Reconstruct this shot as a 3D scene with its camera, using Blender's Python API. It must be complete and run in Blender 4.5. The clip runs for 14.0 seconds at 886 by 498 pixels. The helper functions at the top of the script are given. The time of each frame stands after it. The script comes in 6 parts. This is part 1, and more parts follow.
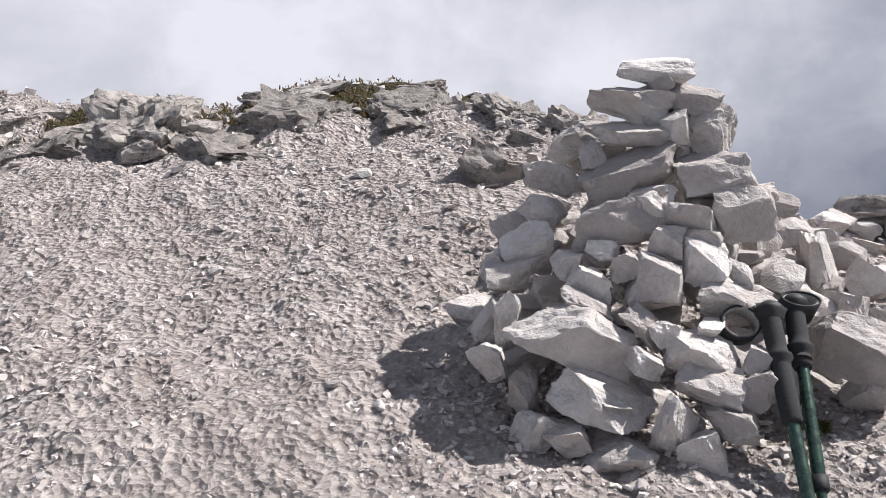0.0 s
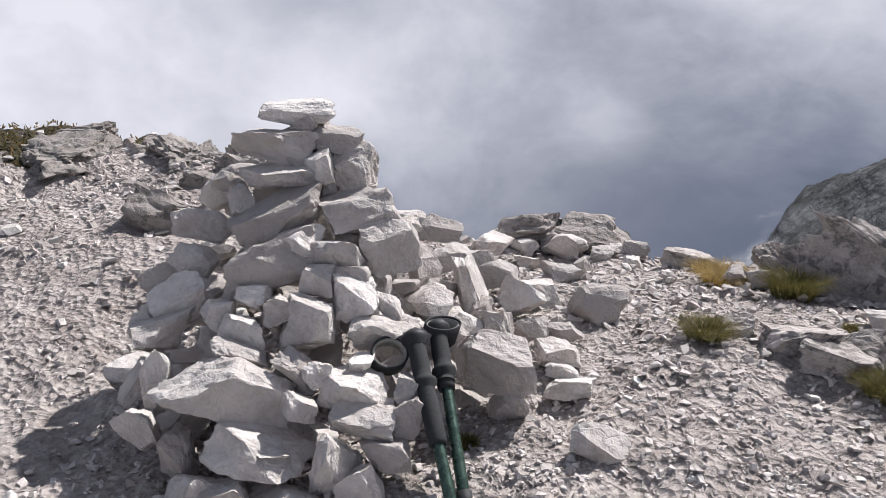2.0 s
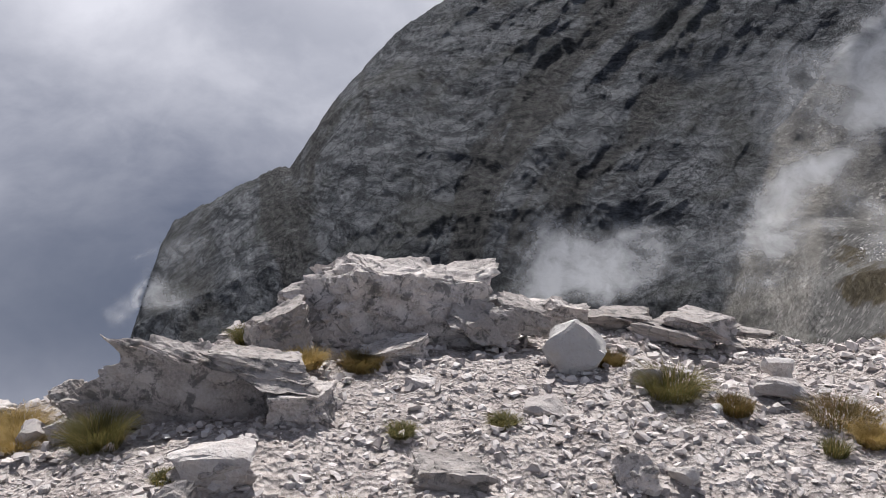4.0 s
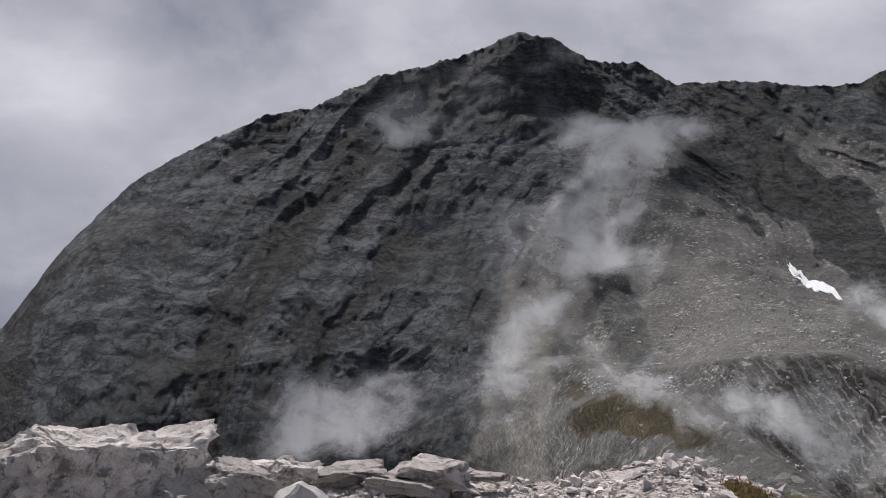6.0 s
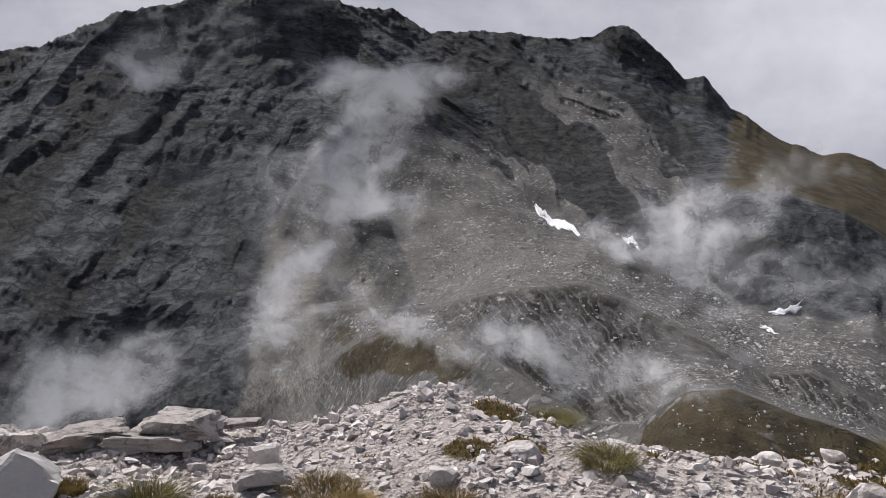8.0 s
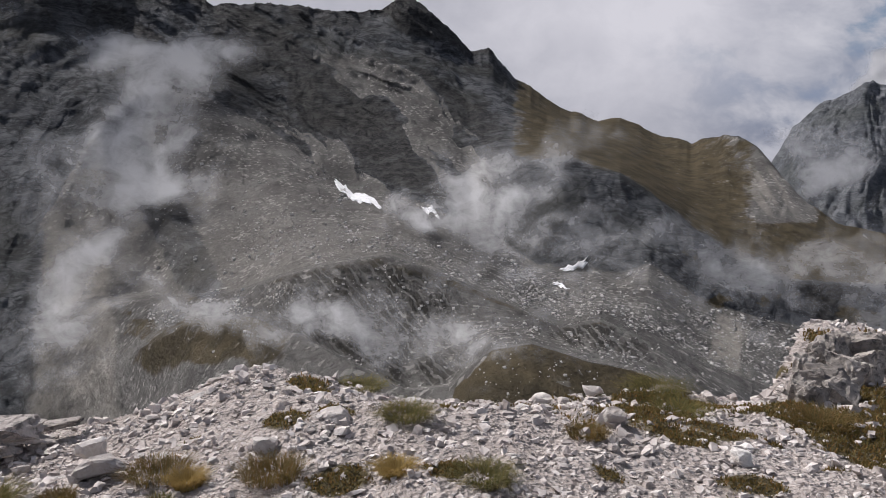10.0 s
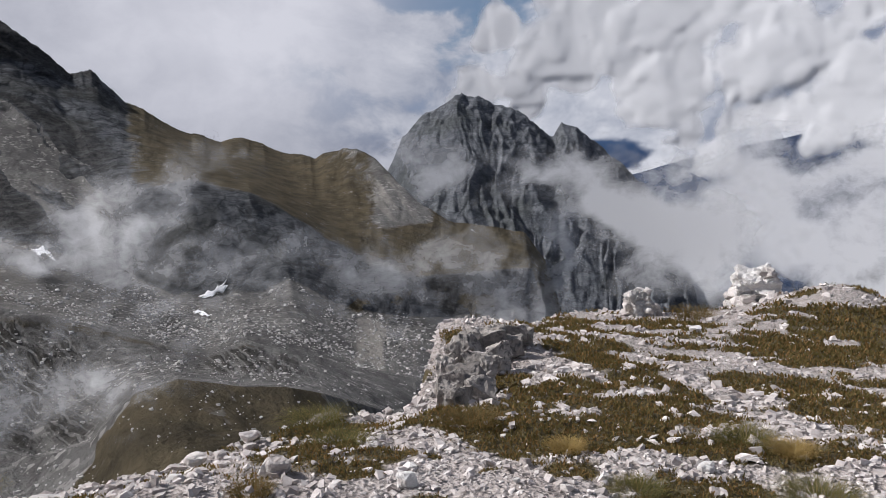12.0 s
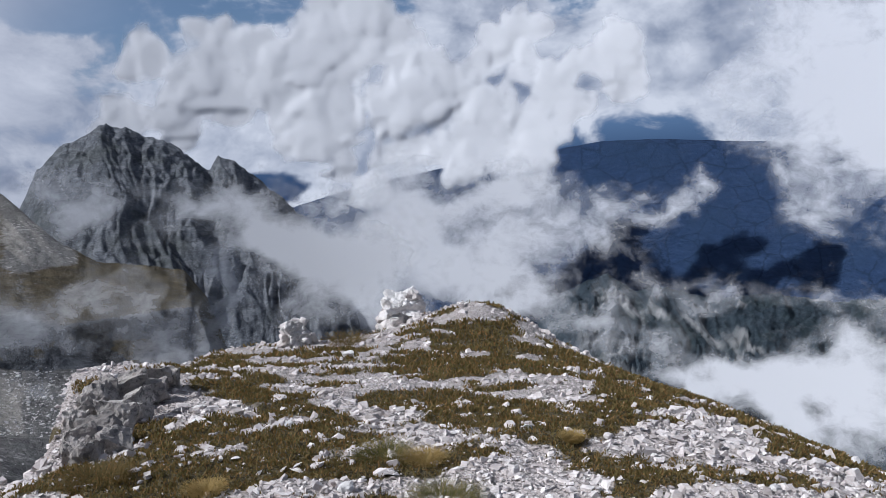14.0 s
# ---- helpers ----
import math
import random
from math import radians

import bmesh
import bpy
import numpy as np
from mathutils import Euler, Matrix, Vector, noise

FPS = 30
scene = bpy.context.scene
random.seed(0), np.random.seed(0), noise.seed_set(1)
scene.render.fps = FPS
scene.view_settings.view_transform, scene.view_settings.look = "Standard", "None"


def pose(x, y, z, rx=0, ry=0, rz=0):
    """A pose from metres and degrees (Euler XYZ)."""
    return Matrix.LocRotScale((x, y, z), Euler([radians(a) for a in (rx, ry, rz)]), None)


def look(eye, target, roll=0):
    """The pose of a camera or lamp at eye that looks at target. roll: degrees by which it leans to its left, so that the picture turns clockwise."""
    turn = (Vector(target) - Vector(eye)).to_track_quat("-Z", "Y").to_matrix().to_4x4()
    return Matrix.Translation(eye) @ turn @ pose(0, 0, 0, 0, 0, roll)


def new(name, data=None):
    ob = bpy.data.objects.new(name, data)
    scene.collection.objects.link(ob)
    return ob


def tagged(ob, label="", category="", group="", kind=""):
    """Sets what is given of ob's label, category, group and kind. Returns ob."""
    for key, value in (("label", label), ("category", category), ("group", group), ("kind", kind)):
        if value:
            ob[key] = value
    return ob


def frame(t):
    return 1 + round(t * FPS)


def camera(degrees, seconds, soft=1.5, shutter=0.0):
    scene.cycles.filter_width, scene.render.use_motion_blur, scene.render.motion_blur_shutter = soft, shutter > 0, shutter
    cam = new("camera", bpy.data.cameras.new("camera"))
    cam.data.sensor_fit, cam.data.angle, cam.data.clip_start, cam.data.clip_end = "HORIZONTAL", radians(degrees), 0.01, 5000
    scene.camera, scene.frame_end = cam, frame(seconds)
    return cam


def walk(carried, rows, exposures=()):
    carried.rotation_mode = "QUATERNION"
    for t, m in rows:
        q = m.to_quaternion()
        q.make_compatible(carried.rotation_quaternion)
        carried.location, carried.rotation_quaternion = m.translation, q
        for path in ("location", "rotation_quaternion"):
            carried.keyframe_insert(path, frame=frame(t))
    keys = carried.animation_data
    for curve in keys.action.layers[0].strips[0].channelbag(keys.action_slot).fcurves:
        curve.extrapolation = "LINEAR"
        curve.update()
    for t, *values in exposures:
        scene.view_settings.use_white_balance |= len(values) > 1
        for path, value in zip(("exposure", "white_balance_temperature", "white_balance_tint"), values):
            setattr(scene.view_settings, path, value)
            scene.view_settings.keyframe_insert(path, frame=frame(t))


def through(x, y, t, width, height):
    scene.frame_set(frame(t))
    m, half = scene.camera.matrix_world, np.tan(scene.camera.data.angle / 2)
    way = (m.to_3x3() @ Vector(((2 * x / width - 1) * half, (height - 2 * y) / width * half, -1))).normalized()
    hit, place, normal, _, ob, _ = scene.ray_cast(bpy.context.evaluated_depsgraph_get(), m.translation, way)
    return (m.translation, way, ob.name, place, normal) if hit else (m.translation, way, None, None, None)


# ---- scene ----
cam = camera(58.3, 14.0, soft=0.8)
PATH = [
    (0, (-0.0302, -0.0296, 0.7987), (-0.014, 0.9469, 0.4415), -1.5),
    (0.5, (-0.0224, -0.0213, 0.7987), (-0.0042, 0.9558, 0.442), -1.8),
    (1, (-0.0068, -0.0213, 0.7987), (0.0432, 0.9542, 0.442), -1.7),
    (1.5, (0.0307, -0.0244, 0.8029), (0.1971, 0.9417, 0.456), -0.8),
    (2, (0.1149, -0.0328, 0.8112), (0.4748, 0.8876, 0.4883), -0.1),
    (2.5, (0.2215, -0.0411, 0.8242), (0.7696, 0.7894, 0.5216), -0.3),
    (3, (0.3344, -0.0114, 0.8315), (1.0317, 0.7015, 0.5361), -0.1),
    (3.5, (0.442, 0.0416, 0.8934), (1.2667, 0.6048, 0.6037), -0.1),
    (4, (0.4914, 0.0614, 0.9402), (1.4076, 0.4758, 0.6744), 0.9),
    (4.2, (0.4846, 0.0494, 0.9381), (1.4201, 0.429, 0.6874), 1.3),
    (6.3, (0.6443, 0.0135, 0.9157), (1.6801, 0.0889, 0.8606), 1.3),
    (6.5, (0.6708, 0.0068, 0.9058), (1.7077, 0.0515, 0.8434), 1.3),
    (7, (0.7129, -0.0104, 0.8861), (1.7488, -0.0432, 0.7966), 1.3),
    (7.5, (0.753, -0.0255, 0.8674), (1.7794, -0.1477, 0.7545), 1.3),
    (7.7, (0.7353, -0.0354, 0.8679), (1.7571, -0.1862, 0.7493), 1.3),
    (9.8, (0.3796, 0.053, 0.9568), (1.3213, -0.3609, 0.8029), -0.4),
    (10, (0.378, 0.0484, 0.9599), (1.3104, -0.3853, 0.8029), -0.7),
    (10.5, (0.4295, 0.0151, 0.9625), (1.3229, -0.494, 0.8055), -1.7),
    (11, (0.4956, -0.0172, 0.9708), (1.3239, -0.6292, 0.8268), -3.0),
    (11.5, (0.5013, -0.0302, 0.9901), (1.2345, -0.754, 0.8471), -3.7),
    (12, (0.5039, -0.0468, 1.0005), (1.1523, -0.846, 0.8486), -3.9),
    (12.5, (0.4654, -0.0515, 0.9974), (1.0369, -0.9053, 0.8362), -3.6),
    (13, (0.4425, -0.0458, 0.9901), (0.9422, -0.9428, 0.8263), -3.1),
    (13.5, (0.4254, -0.0603, 0.9838), (0.8263, -1.0072, 0.8284), -2.7),
    (14, (0.4129, -0.1097, 0.9797), (0.676, -1.1066, 0.8429), -3.4),
]
EXPOSURE = 0.44
walk(cam, [(t, look(eye, target, roll)) for t, eye, target, roll in PATH],
     [(0, EXPOSURE, 6300, 12), (3, EXPOSURE - 0.05, 6250, 12), (4.5, EXPOSURE - 0.1, 6300, 12), (6.4, EXPOSURE - 0.36, 6350, 13), (7.6, EXPOSURE - 0.24, 6350, 13), (10, EXPOSURE - 0.35, 6400, 14), (12.5, EXPOSURE - 0.34, 6100, 12), (14, EXPOSURE - 0.36, 5750, 11)])

EYE = Vector((0.468, 0.0, 0.936))


def bearing(az, el, r=1.0):
    """A place r metres (along the ground) from the summit eye, at a compass angle from north and a height angle."""
    a = radians(az)
    return Vector((EYE.x + r * math.sin(a), EYE.y + r * math.cos(a), EYE.z + r * math.tan(radians(el))))


class Nodes:
    """Short hand for building node trees."""

    def __init__(self, tree):
        self.t = tree

    def add(self, kind, **values):
        n = self.t.nodes.new(kind)
        for k, v in values.items():
            setattr(n, k, v)
        return n

    def put(self, socket, v):
        if isinstance(v, bpy.types.NodeSocket):
            self.t.links.new(v, socket)
        else:
            socket.default_value = v

    def math(self, op, a, b=0.0, c=0.0, clamp=False):
        n = self.add("ShaderNodeMath", operation=op, use_clamp=clamp)
        for s, v in zip(n.inputs, (a, b, c)):
            self.put(s, v)
        return n.outputs[0]

    def vec(self, op, a, b=(0, 0, 0), scale=None):
        n = self.add("ShaderNodeVectorMath", operation=op)
        self.put(n.inputs[0], a)
        if scale is None:
            self.put(n.inputs[1], b)
        else:
            self.put(n.inputs[3], scale)
        return n.outputs[1] if op in ("DOT_PRODUCT", "LENGTH") else n.outputs[0]

    def ramp(self, x, a, b, lo=0.0, hi=1.0, smooth=True):
        n = self.add("ShaderNodeMapRange", interpolation_type="SMOOTHSTEP" if smooth else "LINEAR")
        for i, v in enumerate((x, a, b, lo, hi)):
            self.put(n.inputs[i], v)
        return n.outputs[0]

    def noise(self, v, scale, detail=5.0, rough=0.55, distortion=0.0, colour=False):
        n = self.add("ShaderNodeTexNoise")
        self.put(n.inputs["Vector"], v)
        for k, x in (("Scale", scale), ("Detail", detail), ("Roughness", rough), ("Distortion", distortion)):
            self.put(n.inputs[k], x)
        return n.outputs["Color" if colour else "Fac"]

    def voronoi(self, v, scale, feature="F1", out="Distance", rand=1.0, detail=0.0):
        n = self.add("ShaderNodeTexVoronoi", feature=feature)
        if detail:
            n.normalize = True
            n.inputs["Detail"].default_value, n.inputs["Roughness"].default_value, n.inputs["Lacunarity"].default_value = detail, 0.55, 2.2
        self.put(n.inputs["Vector"], v)
        self.put(n.inputs["Scale"], scale)
        self.put(n.inputs["Randomness"], rand)
        return n.outputs[out]

    def mix(self, f, a, b, mode="MIX"):
        n = self.add("ShaderNodeMix", data_type="RGBA", blend_type=mode)
        self.put(n.inputs[0], f)
        for s, v in ((n.inputs[6], a), (n.inputs[7], b)):
            self.put(s, (*v, 1) if isinstance(v, tuple) and len(v) == 3 else v)
        return n.outputs[2]


def cloud_field():
    """The sky of the day as a group: a way in, a colour and how much cloud there is out."""
    g = bpy.data.node_groups.new("cloud_field", "ShaderNodeTree")
    g.interface.new_socket("Way", in_out="INPUT", socket_type="NodeSocketVector")
    g.interface.new_socket("Colour", in_out="OUTPUT", socket_type="NodeSocketColor")
    g.interface.new_socket("Cover", in_out="OUTPUT", socket_type="NodeSocketFloat")
    n = Nodes(g)
    way = n.add("NodeGroupInput").outputs[0]
    out = n.add("NodeGroupOutput")

    def lobe(az, el, wide, tall=None, soft=0.0):
        """1 towards a bearing, fading to 0 at that many degrees from it, uneven at its border."""
        a, e = radians(az), radians(el)
        d = Vector((math.sin(a) * math.cos(e), math.cos(a) * math.cos(e), math.sin(e)))
        off = n.vec("SUBTRACT", way, tuple(d))
        right = (math.cos(a), -math.sin(a), 0)
        up = tuple(Vector(right).cross(d))
        u = n.math("DIVIDE", n.vec("DOT_PRODUCT", off, right), math.sin(radians(wide)))
        v = n.math("DIVIDE", n.vec("DOT_PRODUCT", off, up), math.sin(radians(tall or wide)))
        front = n.math("GREATER_THAN", n.vec("DOT_PRODUCT", way, tuple(d)), 0)
        q = n.math("SQRT", n.math("ADD", n.math("MULTIPLY", u, u), n.math("MULTIPLY", v, v)))
        return n.math("MULTIPLY", n.ramp(q, 1.0, soft), front)

    def add(*parts):
        total = parts[0]
        for p in parts[1:]:
            total = n.math("ADD", total, p)
        return total

    def times(a, k):
        return n.math("MULTIPLY", a, k)

    flat = n.vec("MULTIPLY", way, (1, 1, 1.5))
    warp = n.vec("SCALE", n.vec("SUBTRACT", n.noise(flat, 3.0, 3, colour=True), (0.5, 0.5, 0.5)), scale=0.16)
    bent = n.vec("ADD", flat, warp)
    sunward = (0.034, 0.011, 0.042)
    puff = n.noise(bent, 6.5, 9, 0.58)
    puff2 = n.noise(n.vec("ADD", bent, sunward), 6.5, 9, 0.58)
    soft = n.noise(bent, 2.2, 6, 0.5)
    # billows of the heaped clouds in the south
    curl = n.vec("ADD", bent, n.vec("SCALE", n.noise(flat, 16, 4, colour=True), scale=0.035))
    bill = n.math("SUBTRACT", 1.0, n.voronoi(curl, 8.0, "SMOOTH_F1", detail=4.0))
    bill2 = n.math("SUBTRACT", 1.0, n.voronoi(n.vec("ADD", curl, sunward), 8.0, "SMOOTH_F1", detail=4.0))

    south = lobe(172, 2, 46, 22, 0.55)                               # where heaped clouds stand in clear air
    heap = add(times(puff, 0.55), times(bill, 0.45),
               times(lobe(158, -8, 17, 8), 0.34), times(lobe(160, 3, 20, 8), 0.28), times(lobe(191, 5, 11, 10), 0.34), times(lobe(170, 5, 14, 5), 0.16),
               times(lobe(192, -16, 14, 5), 0.30), times(lobe(179, -5.5, 8, 2.2), 0.10),
               times(lobe(181, -2, 9, 5), -0.22), times(lobe(184, -9, 10, 4.5), -0.42), times(lobe(153, -2.6, 5, 2.4), -0.26),
               times(lobe(141, 10.0, 6, 2.4), -0.28), times(lobe(182, 10.6, 9, 2.4), -0.26), times(lobe(165, 17, 34, 7), -0.20))
    cover_s = n.ramp(heap, 0.53, 0.62)
    lit = n.math("ADD", n.ramp(n.math("SUBTRACT", puff, puff2), -0.14, 0.14, -0.26, 0.26, False),
                 n.ramp(n.math("SUBTRACT", bill, bill2), -0.14, 0.14, -0.26, 0.26, False))
    value_s = n.math("ADD", n.ramp(heap, 0.55, 0.95, 0.66, 0.42), n.math("ADD", lit, times(lobe(158, -5, 16, 9), 0.16)), clamp=True)
    heap_col = n.mix(n.ramp(value_s, 0.12, 0.9, smooth=False), (0.22, 0.27, 0.38), (0.88, 0.89, 0.93))

    # layered grey cloud and mist round the rest of the sky
    grey = add(times(n.ramp(soft, 0.25, 0.75), 0.34), times(n.ramp(puff, 0.30, 0.74), 0.30), 0.34,
               times(lobe(-12, 0, 40, 30), 0.55), times(lobe(36, -8, 26, 24), -0.19), times(lobe(48, -12, 16, 12), -0.22), times(lobe(68, 13, 12, 8), -0.32), times(lobe(24, 10, 9, 8), -0.2),
               times(lobe(33, -9.5, 4.5, 3.5), 0.40), times(lobe(28, 6, 3, 12), 0.14),
               times(lobe(44, 2, 8, 8), 0.35), times(lobe(58, 6, 9, 9), 0.30), times(lobe(70, 14, 9, 9), -0.15), times(lobe(92, 16, 8, 4), 0.25),
               times(lobe(108, 15, 9, 6), 0.40), times(lobe(127, 8, 16, 9), 0.45), times(lobe(12, 4, 9, 7), -0.30), times(lobe(68, 6, 16, 22), 0.16), times(lobe(42, 2, 12, 9), 0.22), times(lobe(50, 8, 16, 8), 0.15), times(lobe(20, -6, 14, 12), 0.14), times(lobe(12, -8, 7, 5), 0.25))
    grey_col = n.mix(n.ramp(grey, 0.05, 1.15, smooth=False), (0.16, 0.185, 0.26), (0.86, 0.86, 0.91))
    grey_col = n.mix(times(lobe(40, -18, 30, 14), 0.85), grey_col, (0.115, 0.14, 0.20))

    z = n.add("ShaderNodeSeparateXYZ")
    n.put(z.inputs[0], way)
    deep = n.mix(n.ramp(z.outputs[2], -0.06, 0.05), (0.030, 0.062, 0.145), (0.17, 0.28, 0.46))
    heap_full = n.mix(cover_s, deep, heap_col)
    colour = n.mix(south, grey_col, heap_full)
    cover = n.math("ADD", n.math("MULTIPLY", south, n.math("SUBTRACT", cover_s, 1.0)), 1.0)
    n.put(out.inputs[0], colour)
    n.put(out.inputs[1], cover)
    return g


SUN_AZ, SUN_EL = 62.0, 45.0
clouds = cloud_field()
world = bpy.data.worlds.new("sky")
scene.world = world
world.use_nodes = True
wn = Nodes(world.node_tree)
world.node_tree.nodes.clear()
sky = wn.add("ShaderNodeTexSky", sky_type="NISHITA", sun_disc=False, sun_elevation=radians(SUN_EL), sun_rotation=radians(SUN_AZ), altitude=2200)
field = wn.add("ShaderNodeGroup", node_tree=clouds)
wn.put(field.inputs[0], wn.add("ShaderNodeTexCoord").outputs["Generated"])
blue = wn.vec("SCALE", sky.outputs[0], scale=0.8)
height = wn.add("ShaderNodeSeparateXYZ")
wn.put(height.inputs[0], field.inputs[0].links[0].from_socket)
cover_w = wn.math("MAXIMUM", field.outputs["Cover"], wn.ramp(height.outputs[2], 0.16, 0.06))
# clear blue overhead and in the west, clouds round the mountains
west = wn.vec("DOT_PRODUCT", field.inputs[0].links[0].from_socket, (-0.97, 0.1, 0.22))
clear = wn.math("MAXIMUM", wn.ramp(height.outputs[2], 0.32, 0.62), wn.ramp(west, 0.35, 0.8))
cover_w = wn.math("MULTIPLY", cover_w, wn.math("SUBTRACT", 1.0, wn.math("MULTIPLY", clear, 0.6)))
mixed = wn.mix(cover_w, blue, wn.vec("SCALE", field.outputs["Colour"], scale=10.0))
back = wn.add("ShaderNodeBackground")
wn.put(back.inputs[0], mixed)
back.inputs[1].default_value = 0.0707
wn.put(wn.add("ShaderNodeOutputWorld").inputs[0], back.outputs[0])

sun = new("sun", bpy.data.lights.new("sun", "SUN"))
sun.data.energy, sun.data.angle, sun.data.color = 5.0, radians(0.6), (1.0, 0.96, 0.91)
sun_way = bearing(SUN_AZ, 0, 1) - Vector((EYE.x, EYE.y, EYE.z))
sun_way = Vector((sun_way.x * math.cos(radians(SUN_EL)), sun_way.y * math.cos(radians(SUN_EL)), math.sin(radians(SUN_EL))))
sun.matrix_world = Matrix.Translation((0, 0, 40)) @ sun_way.to_track_quat("Z", "Y").to_matrix().to_4x4()

def material(name, rough=0.85, metal=0.0, spec=0.3):
    m = bpy.data.materials.new(name)
    m.use_nodes = True
    n = Nodes(m.node_tree)
    b = m.node_tree.nodes["Principled BSDF"]
    b.inputs["Roughness"].default_value, b.inputs["Metallic"].default_value = rough, metal
    b.inputs["Specular IOR Level"].default_value = spec
    return m, n, b


def bumped(n, b, height, strength, distance):
    k = n.add("ShaderNodeBump")
    k.inputs["Strength"].default_value, k.inputs["Distance"].default_value = strength, distance
    n.put(k.inputs["Height"], height)
    n.put(b.inputs["Normal"], k.outputs[0])


def limestone(name, dark, light, scale=1.0, island=False, spots=0.0, bump=0.6):
    """Weathered limestone: pale, with grey films, rusty flecks, pits and fine fractures."""
    m, n, b = material(name, 0.9, spec=0.2)
    p = n.add("ShaderNodeNewGeometry").outputs["Position"]
    big, fine = n.noise(p, 5 * scale, 5, 0.6), n.noise(p, 42 * scale, 6, 0.7)
    c = n.mix(n.ramp(big, 0.3, 0.7), dark, light)
    c = n.mix(n.ramp(fine, 0.35, 0.7, 0.0, 0.45), c, tuple(min(0.8, v * 1.28) for v in light))
    rnd = (n.add("ShaderNodeNewGeometry").outputs["Random Per Island"] if island else n.add("ShaderNodeObjectInfo").outputs["Random"])
    c = n.mix(n.ramp(rnd, 0, 1, 0.0, 0.75, False), c, tuple(v * 0.6 for v in dark))
    warm = n.math("MULTIPLY", n.ramp(n.noise(p, 9 * scale, 4), 0.56, 0.74), 0.35)
    c = n.mix(warm, c, (0.36, 0.29, 0.23))
    if spots:
        s = n.ramp(n.noise(p, 7 * scale, 7, 0.68, 0.4), 0.52, 0.62, 0, spots)
        c = n.mix(s, c, (0.085, 0.083, 0.08))
    n.put(b.inputs["Base Color"], c)
    crack = n.voronoi(n.vec("ADD", p, n.vec("SCALE", n.noise(p, 6 * scale, 3, colour=True), scale=0.25 / scale)), 4.5 * scale, "DISTANCE_TO_EDGE")
    h = n.math("ADD", n.math("MULTIPLY", n.noise(p, 16 * scale, 5, 0.65), 0.8), n.math("ADD", n.math("MULTIPLY", big, 0.8), n.ramp(crack, 0.0, 0.02, -0.04, 0.0)))
    bumped(n, b, h, bump, 0.03 / scale)
    return m


STONE = limestone("cairn_limestone", (0.475, 0.425, 0.395), (0.70, 0.648, 0.61), 1.9, bump=1.0)
PALE = limestone("pale_limestone", (0.57, 0.54, 0.51), (0.74, 0.71, 0.68), 1.9, bump=1.0)
RUBBLE = limestone("rubble", (0.45, 0.395, 0.365), (0.735, 0.675, 0.635), 2.9, island=True, bump=0.4)
FAR_STONE = limestone("boulder_limestone", (0.42, 0.405, 0.385), (0.62, 0.60, 0.575), 0.2, island=True, bump=0.4)
CREST = limestone("crest_limestone", (0.20, 0.18, 0.165), (0.43, 0.395, 0.36), 3.6, spots=0.8, bump=1.0)
BOULDER = limestone("lichened_limestone", (0.30, 0.268, 0.245), (0.60, 0.55, 0.515), 3.4, spots=0.7, bump=1.0)


def plain(name, colour, rough, metal=0.0, spec=0.4, wear=0.3, scale=60):
    m, n, b = material(name, rough, metal, spec)
    p = n.add("ShaderNodeTexCoord").outputs["Object"]
    f = n.noise(p, scale, 5, 0.6)
    n.put(b.inputs["Base Color"], n.mix(n.ramp(f, 0.3, 0.75), tuple(c * (1 - wear) for c in colour), tuple(min(1, c * (1 + wear)) for c in colour)))
    n.put(b.inputs["Roughness"], n.ramp(f, 0.2, 0.8, rough - 0.08, rough + 0.12))
    bumped(n, b, f, 0.15, 0.002)
    return m


RUBBER = plain("black_rubber", (0.022, 0.022, 0.024), 0.62)
FOAM = plain("grip_foam", (0.03, 0.031, 0.032), 0.85, scale=220)
STRAP = plain("strap_webbing", (0.03, 0.03, 0.032), 0.8, scale=300)
PADDING = plain("strap_lining", (0.30, 0.29, 0.27), 0.9, scale=300)
GREEN = plain("green_lacquer", (0.060, 0.100, 0.078), 0.26, 0.6, 0.5, 0.15)
STEEL = plain("bare_metal", (0.55, 0.56, 0.57), 0.3, 1.0)
SNOW = plain("old_snow", (0.78, 0.79, 0.80), 0.75, wear=0.12, scale=0.3)


def grass_mat(name, a, c, d):
    m, n, b = material(name, 0.8, spec=0.2)
    r = n.add("ShaderNodeNewGeometry").outputs["Random Per Island"]
    col = n.mix(n.ramp(r, 0.0, 0.6, smooth=False), a, c)
    col = n.mix(n.ramp(r, 0.6, 1.0, smooth=False), col, d)
    n.put(b.inputs["Base Color"], col)
    thin, both = n.add("ShaderNodeBsdfTranslucent"), n.add("ShaderNodeMixShader")
    n.put(thin.inputs[0], col)
    n.put(both.inputs[0], 0.4)
    n.put(both.inputs[1], b.outputs[0])
    n.put(both.inputs[2], thin.outputs[0])
    n.put(m.node_tree.nodes["Material Output"].inputs[0], both.outputs[0])
    return m


GRASS = grass_mat("dry_tuft_grass", (0.075, 0.080, 0.026), (0.15, 0.135, 0.045), (0.30, 0.23, 0.09))
HEATH = grass_mat("heath", (0.105, 0.090, 0.030), (0.165, 0.120, 0.044), (0.25, 0.145, 0.055))
STRAW = grass_mat("straw_grass", (0.30, 0.21, 0.07), (0.40, 0.29, 0.11), (0.45, 0.34, 0.15))


